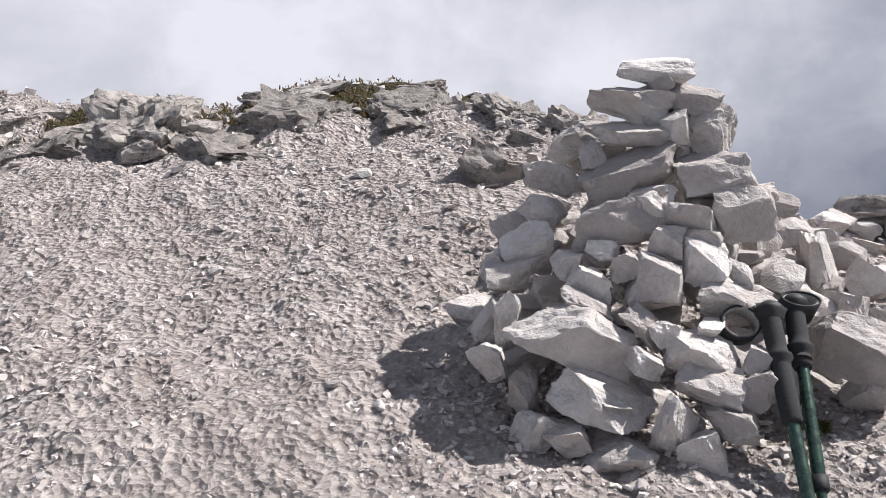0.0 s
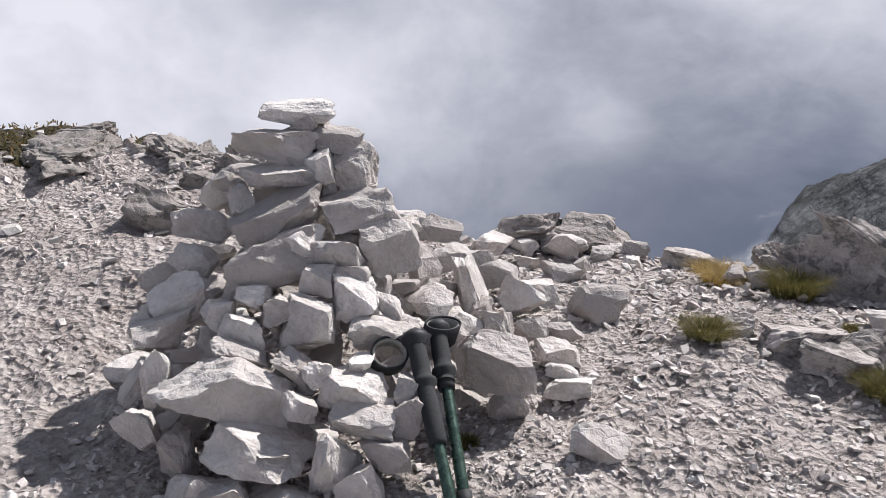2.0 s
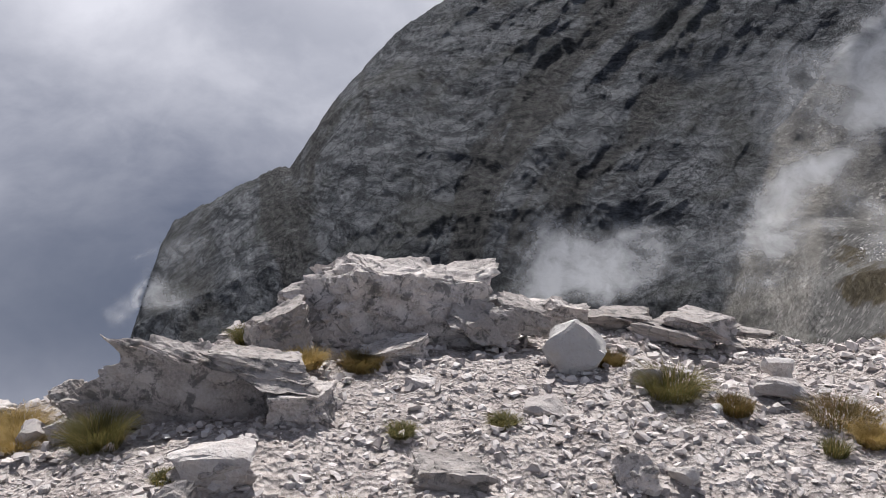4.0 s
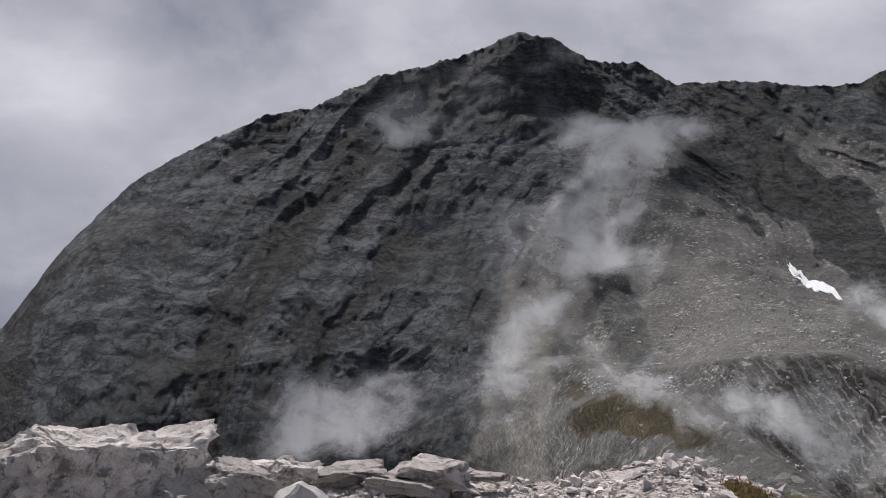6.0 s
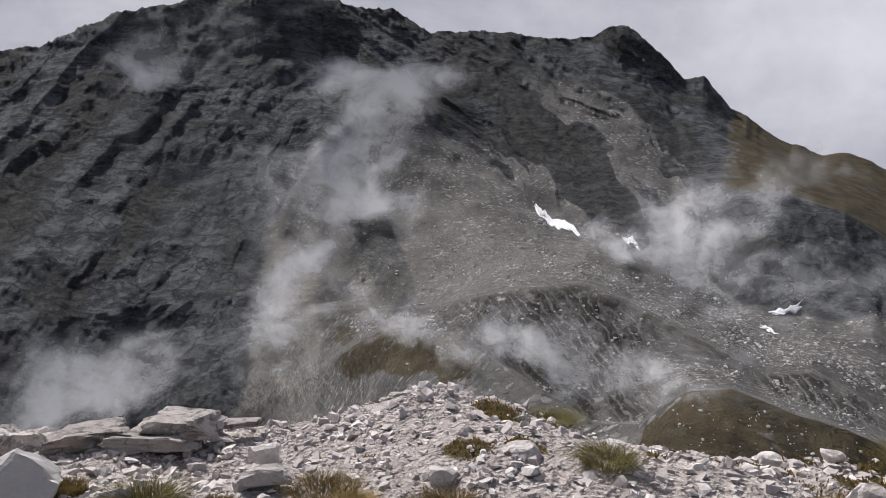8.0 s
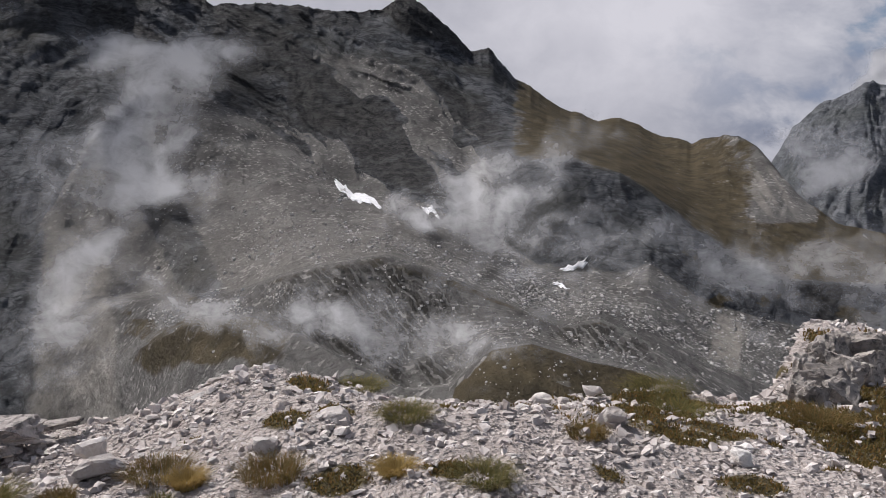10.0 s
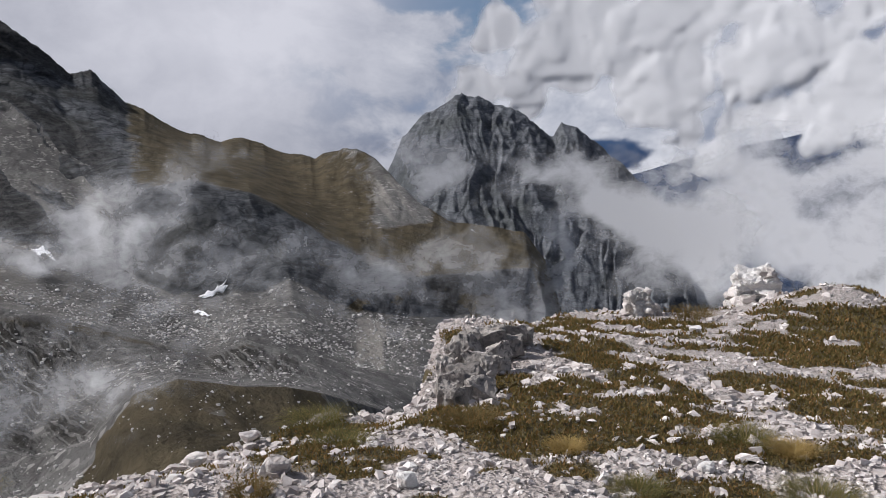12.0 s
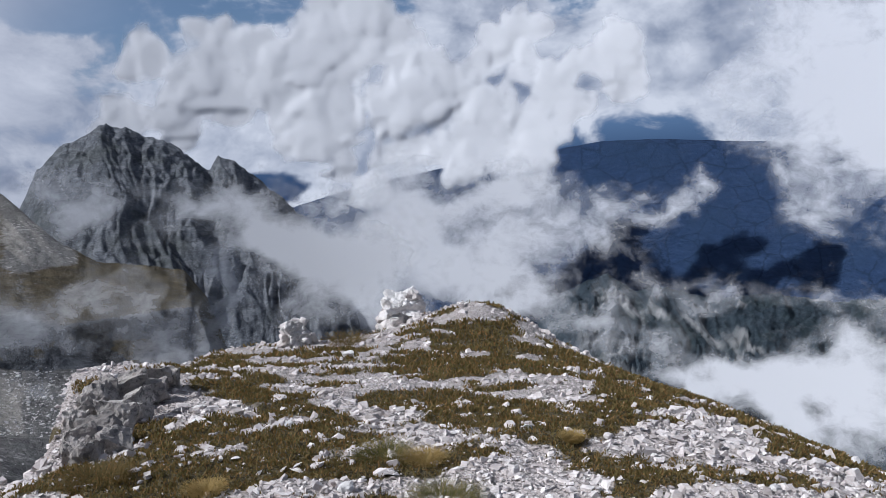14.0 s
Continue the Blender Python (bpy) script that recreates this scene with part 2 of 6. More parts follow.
def land_mat(name, near):
    """Ground: gravel, turf and scree, by the masks stored in the mesh (turf, dark, stripe)."""
    m, n, b = material(name, 0.95, spec=0.15)
    p = n.add("ShaderNodeNewGeometry").outputs["Position"]
    a = n.add("ShaderNodeAttribute", attribute_name="cover")
    s = n.add("ShaderNodeSeparateColor")
    n.put(s.inputs[0], a.outputs["Color"])
    turf, dark = s.outputs[0], s.outputs[1]
    grit, mid, far = n.noise(p, 105, 5, 0.7), n.noise(p, 8, 5, 0.6), n.noise(p, 0.035, 8, 0.62)
    far2 = n.noise(p, 0.25, 6, 0.7)
    cell = n.voronoi(p, 73, out="Color")
    c = n.mix(n.ramp(mid, 0.3, 0.7), (0.30, 0.255, 0.23), (0.51, 0.455, 0.42))
    c = n.mix(n.ramp(grit, 0.4, 0.7, 0, 0.6), c, (0.60, 0.565, 0.54))
    c = n.mix(n.ramp(n.vec("DOT_PRODUCT", cell, (0.4, 0.3, 0.3)), 0.2, 0.8, 0.0, 0.45), c, (0.18, 0.16, 0.15))
    scree = n.mix(n.ramp(far, 0.35, 0.65), (0.098, 0.091, 0.08), (0.19, 0.178, 0.158))
    scree = n.mix(n.ramp(far2, 0.52, 0.68, 0, 0.8), scree, (0.33, 0.318, 0.30))
    scree = n.mix(n.ramp(n.noise(p, 1.1, 5, 0.75), 0.52, 0.66, 0, 0.55), scree, (0.40, 0.39, 0.37))
    c = n.mix(dark, c, scree)
    green = n.mix(n.ramp(n.noise(p, 0.07, 7, 0.7), 0.36, 0.64), (0.046, 0.04, 0.022), (0.10, 0.08, 0.042))
    green = n.mix(n.math("MULTIPLY", dark, n.ramp(n.noise(p, 0.75, 6, 0.72), 0.58, 0.7, 0, 0.8)), green, (0.30, 0.29, 0.27))
    c = n.mix(n.ramp(n.math("ADD", turf, n.math("MULTIPLY", n.math("SUBTRACT", n.noise(p, 0.22 if not near else 3.0, 6, 0.65), 0.5), 0.9)), 0.4, 0.62), c, green)
    n.put(b.inputs["Base Color"], c)
    h = n.math("ADD", n.math("MULTIPLY", grit, 0.5), n.math("ADD", n.voronoi(p, 58), n.math("MULTIPLY", n.voronoi(n.vec("ADD", p, n.vec("SCALE", n.noise(p, 17, 3, colour=True), scale=0.05)), 21), 1.6)))
    bumped(n, b, h, 0.9, 0.02)
    coarse, fine = n.add("ShaderNodeBump"), b.inputs["Normal"].links[0].from_node
    coarse.inputs["Strength"].default_value, coarse.inputs["Distance"].default_value = 0.9, 2.2
    n.put(coarse.inputs["Height"], n.math("MULTIPLY", dark, n.noise(p, 0.5, 6, 0.7)))
    n.put(fine.inputs["Normal"], coarse.outputs[0])
    return m


GROUND = land_mat("summit_gravel", True)


def cliff_mat(name, dark, light, green, scale=1.0, slopes=False):
    """Far rock faces: bedded limestone with gullies; with slopes, also scree, turf and striped ground by the masks of the mesh."""
    m, n, b = material(name, 0.95, spec=0.1)
    p = n.add("ShaderNodeNewGeometry").outputs["Position"]
    a = n.add("ShaderNodeAttribute", attribute_name="cover")
    s = n.add("ShaderNodeSeparateColor")
    n.put(s.inputs[0], a.outputs["Color"])
    turf, scree, bright = s.outputs
    bent = n.vec("ADD", p, n.vec("SCALE", n.noise(p, 0.010, 4, colour=True), scale=60.0))
    layers = n.noise(n.vec("MULTIPLY", bent, (0.08, 0.08, 1.5)), 0.10 * scale, 8, 0.74)
    blocks = n.noise(p, 0.040 * scale, 9, 0.70, 0.6)
    v = n.math("ADD", n.math("MULTIPLY", layers, 0.50), n.math("MULTIPLY", blocks, 0.50))
    c = n.mix(n.ramp(v, 0.44, 0.58), dark, light)
    fine = n.noise(n.vec("MULTIPLY", bent, (0.6, 0.6, 1.6)), 0.16 * scale, 7, 0.78)
    c = n.mix(n.ramp(fine, 0.50, 0.66, 0.0, 0.55), c, tuple(k * 1.35 for k in light))
    c = n.mix(n.ramp(fine, 0.50, 0.34, 0.0, 0.55), c, tuple(k * 0.7 for k in dark))
    cut = n.vec("MULTIPLY", n.vec("ADD", p, n.vec("SCALE", n.noise(p, 0.045, 5, colour=True), scale=34.0)), (1, 1, 0.55))
    crack = n.voronoi(cut, 0.032 * scale, "DISTANCE_TO_EDGE")
    c = n.mix(n.ramp(crack, 0.0, 0.05, 0.6, 0.0), c, tuple(k * 0.5 for k in dark))
    c = n.mix(n.math("MULTIPLY", n.ramp(n.noise(p, 0.012 * scale, 6), 0.48, 0.66), 0.5), c, green)
    height = v
    if slopes:
        way = n.add("ShaderNodeAttribute", attribute_name="way").outputs["Vector"]
        way_parts = n.add("ShaderNodeSeparateXYZ")
        n.put(way_parts.inputs[0], way)
        # the mesh's mask paints gully shade and darker rock into the colour
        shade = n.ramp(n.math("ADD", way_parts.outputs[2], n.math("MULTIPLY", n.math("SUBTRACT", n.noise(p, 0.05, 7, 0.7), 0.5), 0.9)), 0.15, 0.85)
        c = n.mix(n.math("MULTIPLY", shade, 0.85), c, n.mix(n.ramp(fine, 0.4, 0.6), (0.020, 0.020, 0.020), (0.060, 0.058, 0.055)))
        way = n.vec("MULTIPLY", way, (1, 1, 0))
        stones = n.voronoi(p, 0.42, out="Color")
        speck = n.ramp(n.vec("DOT_PRODUCT", stones, (0.4, 0.3, 0.3)), 0.55, 0.85)
        rubble = n.mix(n.ramp(n.noise(p, 0.02, 7, 0.65), 0.35, 0.65), (0.090, 0.087, 0.083), (0.172, 0.166, 0.157))
        rubble = n.mix(n.math("MULTIPLY", speck, n.ramp(n.noise(p, 0.03, 5, 0.6), 0.40, 0.62, 0.15, 0.85)), rubble, (0.40, 0.385, 0.36))
        rubble = n.mix(n.ramp(n.noise(p, 0.35, 6, 0.75), 0.5, 0.34, 0, 0.45), rubble, (0.052, 0.048, 0.043))
        scree_f = n.ramp(n.math("ADD", scree, n.math("MULTIPLY", n.math("SUBTRACT", n.noise(p, 0.06, 6, 0.65), 0.5), 0.8)), 0.40, 0.62)
        c = n.mix(scree_f, c, rubble)
        c = n.mix(n.math("MULTIPLY", bright, n.ramp(n.noise(p, 0.12, 6, 0.7), 0.3, 0.6, 0.55, 1.0)), c, (0.35, 0.325, 0.285))
        # dark strokes of frost-sorted ground that run slantwise down the hump
        bend = n.vec("ADD", way, n.vec("SCALE", n.vec("SUBTRACT", n.noise(way, 0.55, 4, 0.6, colour=True), (0.5, 0.5, 0.5)), scale=1.7))
        run = n.math("FRACT", n.math("MULTIPLY", n.vec("DOT_PRODUCT", bend, (1.0, 0.92, 0.0)), 1.2))
        stroke = n.math("MULTIPLY", n.ramp(n.math("ABSOLUTE", n.math("SUBTRACT", run, 0.5)), 0.10, 0.22), n.ramp(n.noise(way, 0.6, 6, 0.7), 0.38, 0.56))
        stroke = n.math("MULTIPLY", n.math("MULTIPLY", stroke, a.outputs["Alpha"]), 0.9)
        c = n.mix(stroke, c, (0.030, 0.027, 0.022))
        turf_f = n.ramp(n.math("ADD", turf, n.math("MULTIPLY", n.math("SUBTRACT", n.noise(p, 0.045, 8, 0.68), 0.5), 1.1)), 0.40, 0.64)
        grass = n.mix(n.ramp(n.noise(p, 0.06, 7, 0.7), 0.34, 0.66), (0.052, 0.043, 0.027), (0.098, 0.080, 0.049))
        grass = n.mix(n.math("MULTIPLY", speck, n.ramp(n.noise(p, 0.09, 4), 0.55, 0.68, 0, 0.6)), grass, (0.26, 0.25, 0.235))
        c = n.mix(turf_f, c, grass)
        height = n.math("SUBTRACT", n.math("ADD", v, n.math("MULTIPLY", speck, 0.10)), n.math("MULTIPLY", stroke, 0.15))
    else:
        c = n.mix(bright, c, (0.40, 0.395, 0.385))
    n.put(b.inputs["Base Color"], c)
    bumped(n, b, n.math("ADD", height, n.math("MULTIPLY", n.noise(p, 0.2 * scale, 6, 0.7), 0.4)), 1.0, 9.0 / scale)
    return m


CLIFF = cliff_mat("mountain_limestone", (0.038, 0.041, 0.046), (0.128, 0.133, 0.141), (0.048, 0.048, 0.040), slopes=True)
# rock tones lifted and blued: the air's haze is put into the colour
PEAK = cliff_mat("hazed_peak_limestone", (0.085, 0.092, 0.104), (0.168, 0.176, 0.19), (0.06, 0.066, 0.06), scale=0.8)
# dark forest, with blue distance haze painted into the colour
HILL = cliff_mat("hazy_wooded_hill", (0.022, 0.032, 0.042), (0.038, 0.051, 0.062), (0.022, 0.034, 0.032), scale=0.6)
# the blue of the valley haze is painted into this hill's base colour
FAR_HILL = cliff_mat("hazy_blue_far_hill", (0.022, 0.042, 0.092), (0.026, 0.047, 0.098), (0.024, 0.045, 0.09), scale=0.3)


def vapour(name, lo, hi, density, white, through, fine):
    """Mist and cloud: thickness from the mesh, frayed by finer curls; its light is the sun's and the sky's."""
    m = bpy.data.materials.new(name)
    m.use_nodes = True
    n = Nodes(m.node_tree)
    m.node_tree.nodes.clear()
    s = n.add("ShaderNodeSeparateColor")
    n.put(s.inputs[0], n.add("ShaderNodeAttribute", attribute_name="cover").outputs["Color"])
    way = n.add("ShaderNodeCombineXYZ")
    n.put(way.inputs[0], n.math("MULTIPLY", s.outputs[1], 100.0))
    n.put(way.inputs[1], n.math("MULTIPLY", s.outputs[2], 125.0))
    bent = n.vec("ADD", way.outputs[0], n.vec("SCALE", n.vec("SUBTRACT", n.noise(way.outputs[0], 0.22, 5, 0.55, colour=True), (0.5, 0.5, 0.5)), scale=4.5))
    curl = n.noise(bent, 0.42, 9, 0.60)
    a = n.math("ADD", s.outputs[0], n.math("MULTIPLY", n.math("SUBTRACT", curl, 0.5), fine))
    alpha = n.math("MULTIPLY", n.math("MULTIPLY", n.ramp(a, lo, hi), density), n.ramp(s.outputs[0], 0.0, 0.12), clamp=True)
    mixer, clear, both = n.add("ShaderNodeMixShader"), n.add("ShaderNodeBsdfTransparent"), n.add("ShaderNodeMixShader")
    dif, trn = n.add("ShaderNodeBsdfDiffuse"), n.add("ShaderNodeBsdfTranslucent")
    for k in (dif, trn):
        k.inputs["Color"].default_value = (white * 0.97, white * 0.98, white, 1)
    n.put(both.inputs[0], through)
    n.put(both.inputs[1], dif.outputs[0])
    n.put(both.inputs[2], trn.outputs[0])
    n.put(mixer.inputs[0], alpha)
    n.put(mixer.inputs[1], clear.outputs[0])
    n.put(mixer.inputs[2], both.outputs[0])
    n.put(n.add("ShaderNodeOutputMaterial").inputs[0], mixer.outputs[0])
    return m


MIST = vapour("thin_mist", 0.10, 1.15, 0.92, 0.74, 0.5, 1.5)
CUMULUS = vapour("cumulus", 0.05, 0.85, 1.0, 0.64, 0.20, 0.8)
FOG = vapour("bright_fog", 0.10, 1.35, 0.97, 0.84, 0.5, 2.0)


def backdrop_mat():
    m = bpy.data.materials.new("far_sky")
    m.use_nodes = True
    n = Nodes(m.node_tree)
    m.node_tree.nodes.clear()
    p = n.add("ShaderNodeNewGeometry").outputs["Position"]
    k = n.add("ShaderNodeGroup", node_tree=clouds)
    n.put(k.inputs[0], n.vec("NORMALIZE", n.vec("SUBTRACT", p, tuple(EYE))))
    e = n.add("ShaderNodeEmission")
    n.put(e.inputs[0], k.outputs["Colour"])
    e.inputs[1].default_value = 0.707
    n.put(n.add("ShaderNodeOutputMaterial").inputs[0], e.outputs[0])
    return m


FAR_SKY = backdrop_mat()


# the summit's plan is drawn in units of this many metres
PLAN = 0.52


def _lattice(ix, iy, seed):
    h = (ix.astype(np.int64) * 374761393 + iy.astype(np.int64) * 668265263 + seed * 974634777) & 0xFFFFFFFF
    h = ((h ^ (h >> 13)) * 1274126177) & 0xFFFFFFFF
    return ((h ^ (h >> 16)) & 0xFFFF) / 65535.0 * 2 - 1


def value_noise(x, y, seed=0):
    ix, iy = np.floor(x), np.floor(y)
    fx, fy = x - ix, y - iy
    fx, fy = fx * fx * fx * (fx * (fx * 6 - 15) + 10), fy * fy * fy * (fy * (fy * 6 - 15) + 10)
    a, b = _lattice(ix, iy, seed), _lattice(ix + 1, iy, seed)
    c, d = _lattice(ix, iy + 1, seed), _lattice(ix + 1, iy + 1, seed)
    return (a + (b - a) * fx) * (1 - fy) + (c + (d - c) * fx) * fy


def fbm(x, y, octaves=4, seed=0, gain=0.5):
    x, y = np.asarray(x, float), np.asarray(y, float)
    total, amp = 0.0, 1.0
    for k in range(octaves):
        total = total + amp * value_noise(x * 0.8 - y * 0.6 + 17.3 * k, x * 0.6 + y * 0.8 - 9.1 * k, seed + k)
        x, y, amp = x * 2.03, y * 2.03, amp * gain
    return total


def ridged(x, y, octaves=4, seed=0, gain=0.55):
    x, y = np.asarray(x, float), np.asarray(y, float)
    total, amp = 0.0, 1.0
    for k in range(octaves):
        total = total + amp * (1 - 2 * np.abs(value_noise(x * 0.9 + y * 0.3 + 5.7 * k, y * 0.95 - x * 0.3 + 3.1 * k, seed + k)))
        x, y, amp = x * 2.07, y * 2.07, amp * gain
    return total


def step(a, b, x):
    t = np.clip((np.asarray(x, float) - a) / (b - a), 0, 1)
    return t * t * (3 - 2 * t)


# the rim of the summit plateau, where the rock breaks off on the north and east
RIM = [(-30, 8.5), (-9, 6.9), (-3.2, 6.3), (-1.2, 6.9), (0.2, 6.4), (1.0, 5.3), (2.3, 4.6), (3.6, 3.5), (5.3, 2.9), (6.2, 1.9),
       (6.5, 0.6), (6.6, -1.0), (5.9, -2.1), (6.1, -4.4), (5.9, -5.6), (6.9, -7.2), (8.6, -9.6), (8.6, -12), (10, -16), (9, -21),
       (7, -30), (-20, -60), (-60, -60), (-60, 8.5)]


def outside(x, y):
    """How far a place lies outside the rim (0 inside)."""
    x, y = np.asarray(x, float) / PLAN, np.asarray(y, float) / PLAN
    best, odd = np.full(x.shape, 1e9), np.zeros(x.shape, bool)
    for (ax, ay), (bx, by) in zip(RIM, RIM[1:] + RIM[:1]):
        ex, ey = bx - ax, by - ay
        t = np.clip(((x - ax) * ex + (y - ay) * ey) / (ex * ex + ey * ey), 0, 1)
        best = np.minimum(best, np.hypot(x - ax - t * ex, y - ay - t * ey))
        cross = (ay > y) != (by > y)
        odd ^= cross & (x < ax + (y - ay) * ex / (ey if ey else 1e-9))
    return np.where(odd, 0.0, best) * PLAN


def summit(x, y, rough=True):
    """Height of the summit ground, with its break-off beyond the rim."""
    s = outside(x, y) / PLAN
    x, y = np.asarray(x, float) / PLAN, np.asarray(y, float) / PLAN
    z = 0.10 + 0.0 * x
    z = z + 0.43 * step(2.2, 6.6, y) * step(2.6, 0.6, x)              # slope up to the north crest
    z = z - 0.04 * step(0.6, -2.5, x)
    z = z - 0.17 * step(2.6, 4.0, y) * step(1.2, 2.4, x)
    z = z + 0.10 * np.exp(-((x - 2.9) ** 2 + (y - 2.2) ** 2) / 0.8)
    z = z - 0.22 * step(4.9, 6.0, x) * step(-7.4, -6.0, y)             # the east edge sags
    south = np.maximum(0, -y - 1.5)
    z = z - 0.13 * south - 0.003 * south ** 2                         # the south ridge falls away
    w = np.maximum(0, 1 - 0.32 * y - x - 2)
    z = z - step(0, -3, y) * 0.092 * w ** 2 / (1 + 0.12 * w)           # its west flank
    z = z + 1.0 * np.exp(-((x - 4.9) / 2.1) ** 2 - ((y + 18.5) / 3.0) ** 2)  # hump of the crest beside the rock knob
    z = z + 0.30 * np.exp(-((x - 7.5) ** 2 + (y + 8.8) ** 2) / 1.2)   # crag on the east rim
    z = z + step(4.4, 6.0, x) * (0.15 * np.exp(-((y + 1.15) / 0.6) ** 2) - 0.07 * np.exp(-((y - 0.15) / 0.6) ** 2))  # a hump on the east rim
    if rough:
        z = z + 0.045 * fbm(x * 0.9, y * 0.9, 4, 3) + 0.020 * fbm(x * 5, y * 5, 3, 11) + 0.010 * ridged(x * 9, y * 9, 3, 13)
        crest = step(4.6, 5.8, y) * step(3, 0, x)
        z = z + crest * (0.11 * fbm(x * 1.1, y * 1.1, 5, 21) + 0.05 * ridged(x * 2.6, y * 2.6, 5, 23))
    return (z - (1.35 + 4.0 * step(-5.0, -6.0, y) * step(-12, -10, y) * step(4, 5.5, x)) * np.maximum(0, s - 0.12) - 0.25 * np.minimum(s, 0.12)) * PLAN


def mesh_of(name, verts, faces, mat, smooth=True, cover=None):
    """A mesh from arrays; cover: a colour a vertex, read by the materials as masks."""
    me = bpy.data.meshes.new(name)
    verts, faces = np.asarray(verts, np.float32), np.asarray(faces, np.int32)
    k = faces.shape[1]
    me.vertices.add(len(verts))
    me.vertices.foreach_set("co", verts.ravel())
    me.loops.add(faces.size)
    me.loops.foreach_set("vertex_index", faces.ravel())
    me.polygons.add(len(faces))
    me.polygons.foreach_set("loop_start", np.arange(0, faces.size, k, dtype=np.int32))
    me.polygons.foreach_set("use_smooth", np.full(len(faces), smooth))
    me.update(calc_edges=True)
    me.materials.append(mat)
    if cover is not None:
        a = me.attributes.new("cover", "FLOAT_COLOR", "POINT")
        a.data.foreach_set("color", np.asarray(cover, np.float32).ravel())
    return me


def grid_faces(rows, cols, closed=False):
    i, j = np.meshgrid(np.arange(rows - 1), np.arange(cols if closed else cols - 1), indexing="ij")
    a, b = i * cols + j, i * cols + (j + 1) % cols
    return np.stack([a, a + cols, b + cols, b], -1).reshape(-1, 4)


def polar(az, r):
    a = np.radians(az)
    return EYE.x + r * np.sin(a), EYE.y + r * np.cos(a)


def hollow(az, r):
    """The far ground, under the slopes of the mountain and down into the deep valleys."""
    x, y = polar(az, r)
    az = np.where(az > 214, az - 360, az)
    abyss = -900 - 900 * step(70, 40, az)
    E, R = slope_lines(np.clip(az, 38, 151))
    knots = R * np.tan(np.radians(E)) - 0.05 * R - 8
    z = knots[0].copy()
    for k in range(7):
        z = z + np.clip((r - R[k]) / (R[k + 1] - R[k]), 0, 1) * (knots[k + 1] - knots[k])
    z = z + (abyss - z) * step(0, 250, r - R[7] + 40)
    z = abyss + (z - abyss) * step(37, 41, az) * step(151, 147, az)
    return z + step(1200, 3000, r) * 60 * fbm(x / 700, y / 700, 4, 41)


HEATH_SPOTS = [(4.9, -4.6, 1.0, 0.45), (3.8, -5.6, 1.3, 0.8), (5.2, -3.2, 0.8, 0.4), (2.4, -4.2, 0.7, 0.45), (3.2, -8.2, 1.6, 0.7), (5.6, -9.5, 1.4, 0.6),
               (1.6, -7.4, 1.3, 0.6), (0.4, -5.9, 0.9, 0.5), (6.0, -13, 2.4, 1.0), (3.6, -12, 1.8, 0.9), (0.8, -10, 1.9, 0.7), (-0.6, -8, 1.2, 0.6), (4.4, -16, 2.2, 1.0), (-1.6, -11, 2.0, 0.9)]
HEATH_SPOTS += [(1.2, -13, 2.2, 0.8), (-0.2, -12, 1.6, 0.6), (2.2, -9.8, 1.5, 0.5), (-1.0, -6.8, 0.9, 0.4), (3.0, -15, 2.5, 0.9), (-1.3, 6.1, 0.28, 0.12), (-0.6, 6.0, 0.3, 0.10), (0.1, 5.9, 0.22, 0.10), (-2.6, 6.0, 0.3, 0.12)]
HEATH_SPOTS = [(x, y, a * (1.2 if y < 0 else 1), b * (1.3 if y < 0 else 1)) for x, y, a, b in HEATH_SPOTS]


spots = random.Random(77)
for k in range(34):
    size = spots.uniform(0.10, 0.30)
    HEATH_SPOTS.append((spots.uniform(2.6, 6.2), spots.uniform(-4.2, -0.4), size, 0.55 * size))


def heath_cover(x, y):
    """How far brown heath covers the south ridge."""
    x, y = np.asarray(x, float) / PLAN, np.asarray(y, float) / PLAN
    f = np.zeros(x.shape)
    for cx, cy, a, b in HEATH_SPOTS:
        u, v = (x - cx) * 0.92 + (y - cy) * 0.39, -(x - cx) * 0.39 + (y - cy) * 0.92
        f = np.maximum(f, 1.15 - np.sqrt((u / a) ** 2 + (v / (1.5 * b)) ** 2))
    return np.clip(f + 0.75 * fbm(x * 1.5, y * 1.5, 5, 51) * np.maximum(step(-1.5, -4, y), step(4.8, 5.6, y)), 0, 1)


# bearing and height angle of the skyline of the mountain across the hollow
SKYLINE = [(38, -27), (41, -24), (43, -20), (44.2, -17.0), (45.4, -14.2), (46.5, -12.4), (49, -11.3), (51, -10.2), (53.8, -8.9), (54.6, -9.0), (58.3, -3.7), (62.2, 0.4), (65, 2.3), (71, 5.4), (74, 6.0), (78.5, 8.4), (82.5, 9.4),
           (86, 10.6), (88.5, 11.7), (91, 11.4), (93.5, 9.9), (97, 9.6), (99.5, 8.3), (103, 8.5), (108, 8.0), (111, 8.1), (112.2, 8.9), (113.2, 8.8), (114.6, 7.7), (116, 6.5), (117, 5.2), (118.4, 5.4), (119, 4.7), (120.2, 3.4),
           (123, 1.5), (126, 0.4), (127.5, 0.6), (130, -0.6), (132.3, -1.2), (133.6, -0.8), (135.3, -0.7), (136.6, -1.6), (138, -3.4), (139.6, -5.0), (141.5, -6.4), (147, -7.6), (148.3, -9.6), (149.5, -14), (151, -22)]
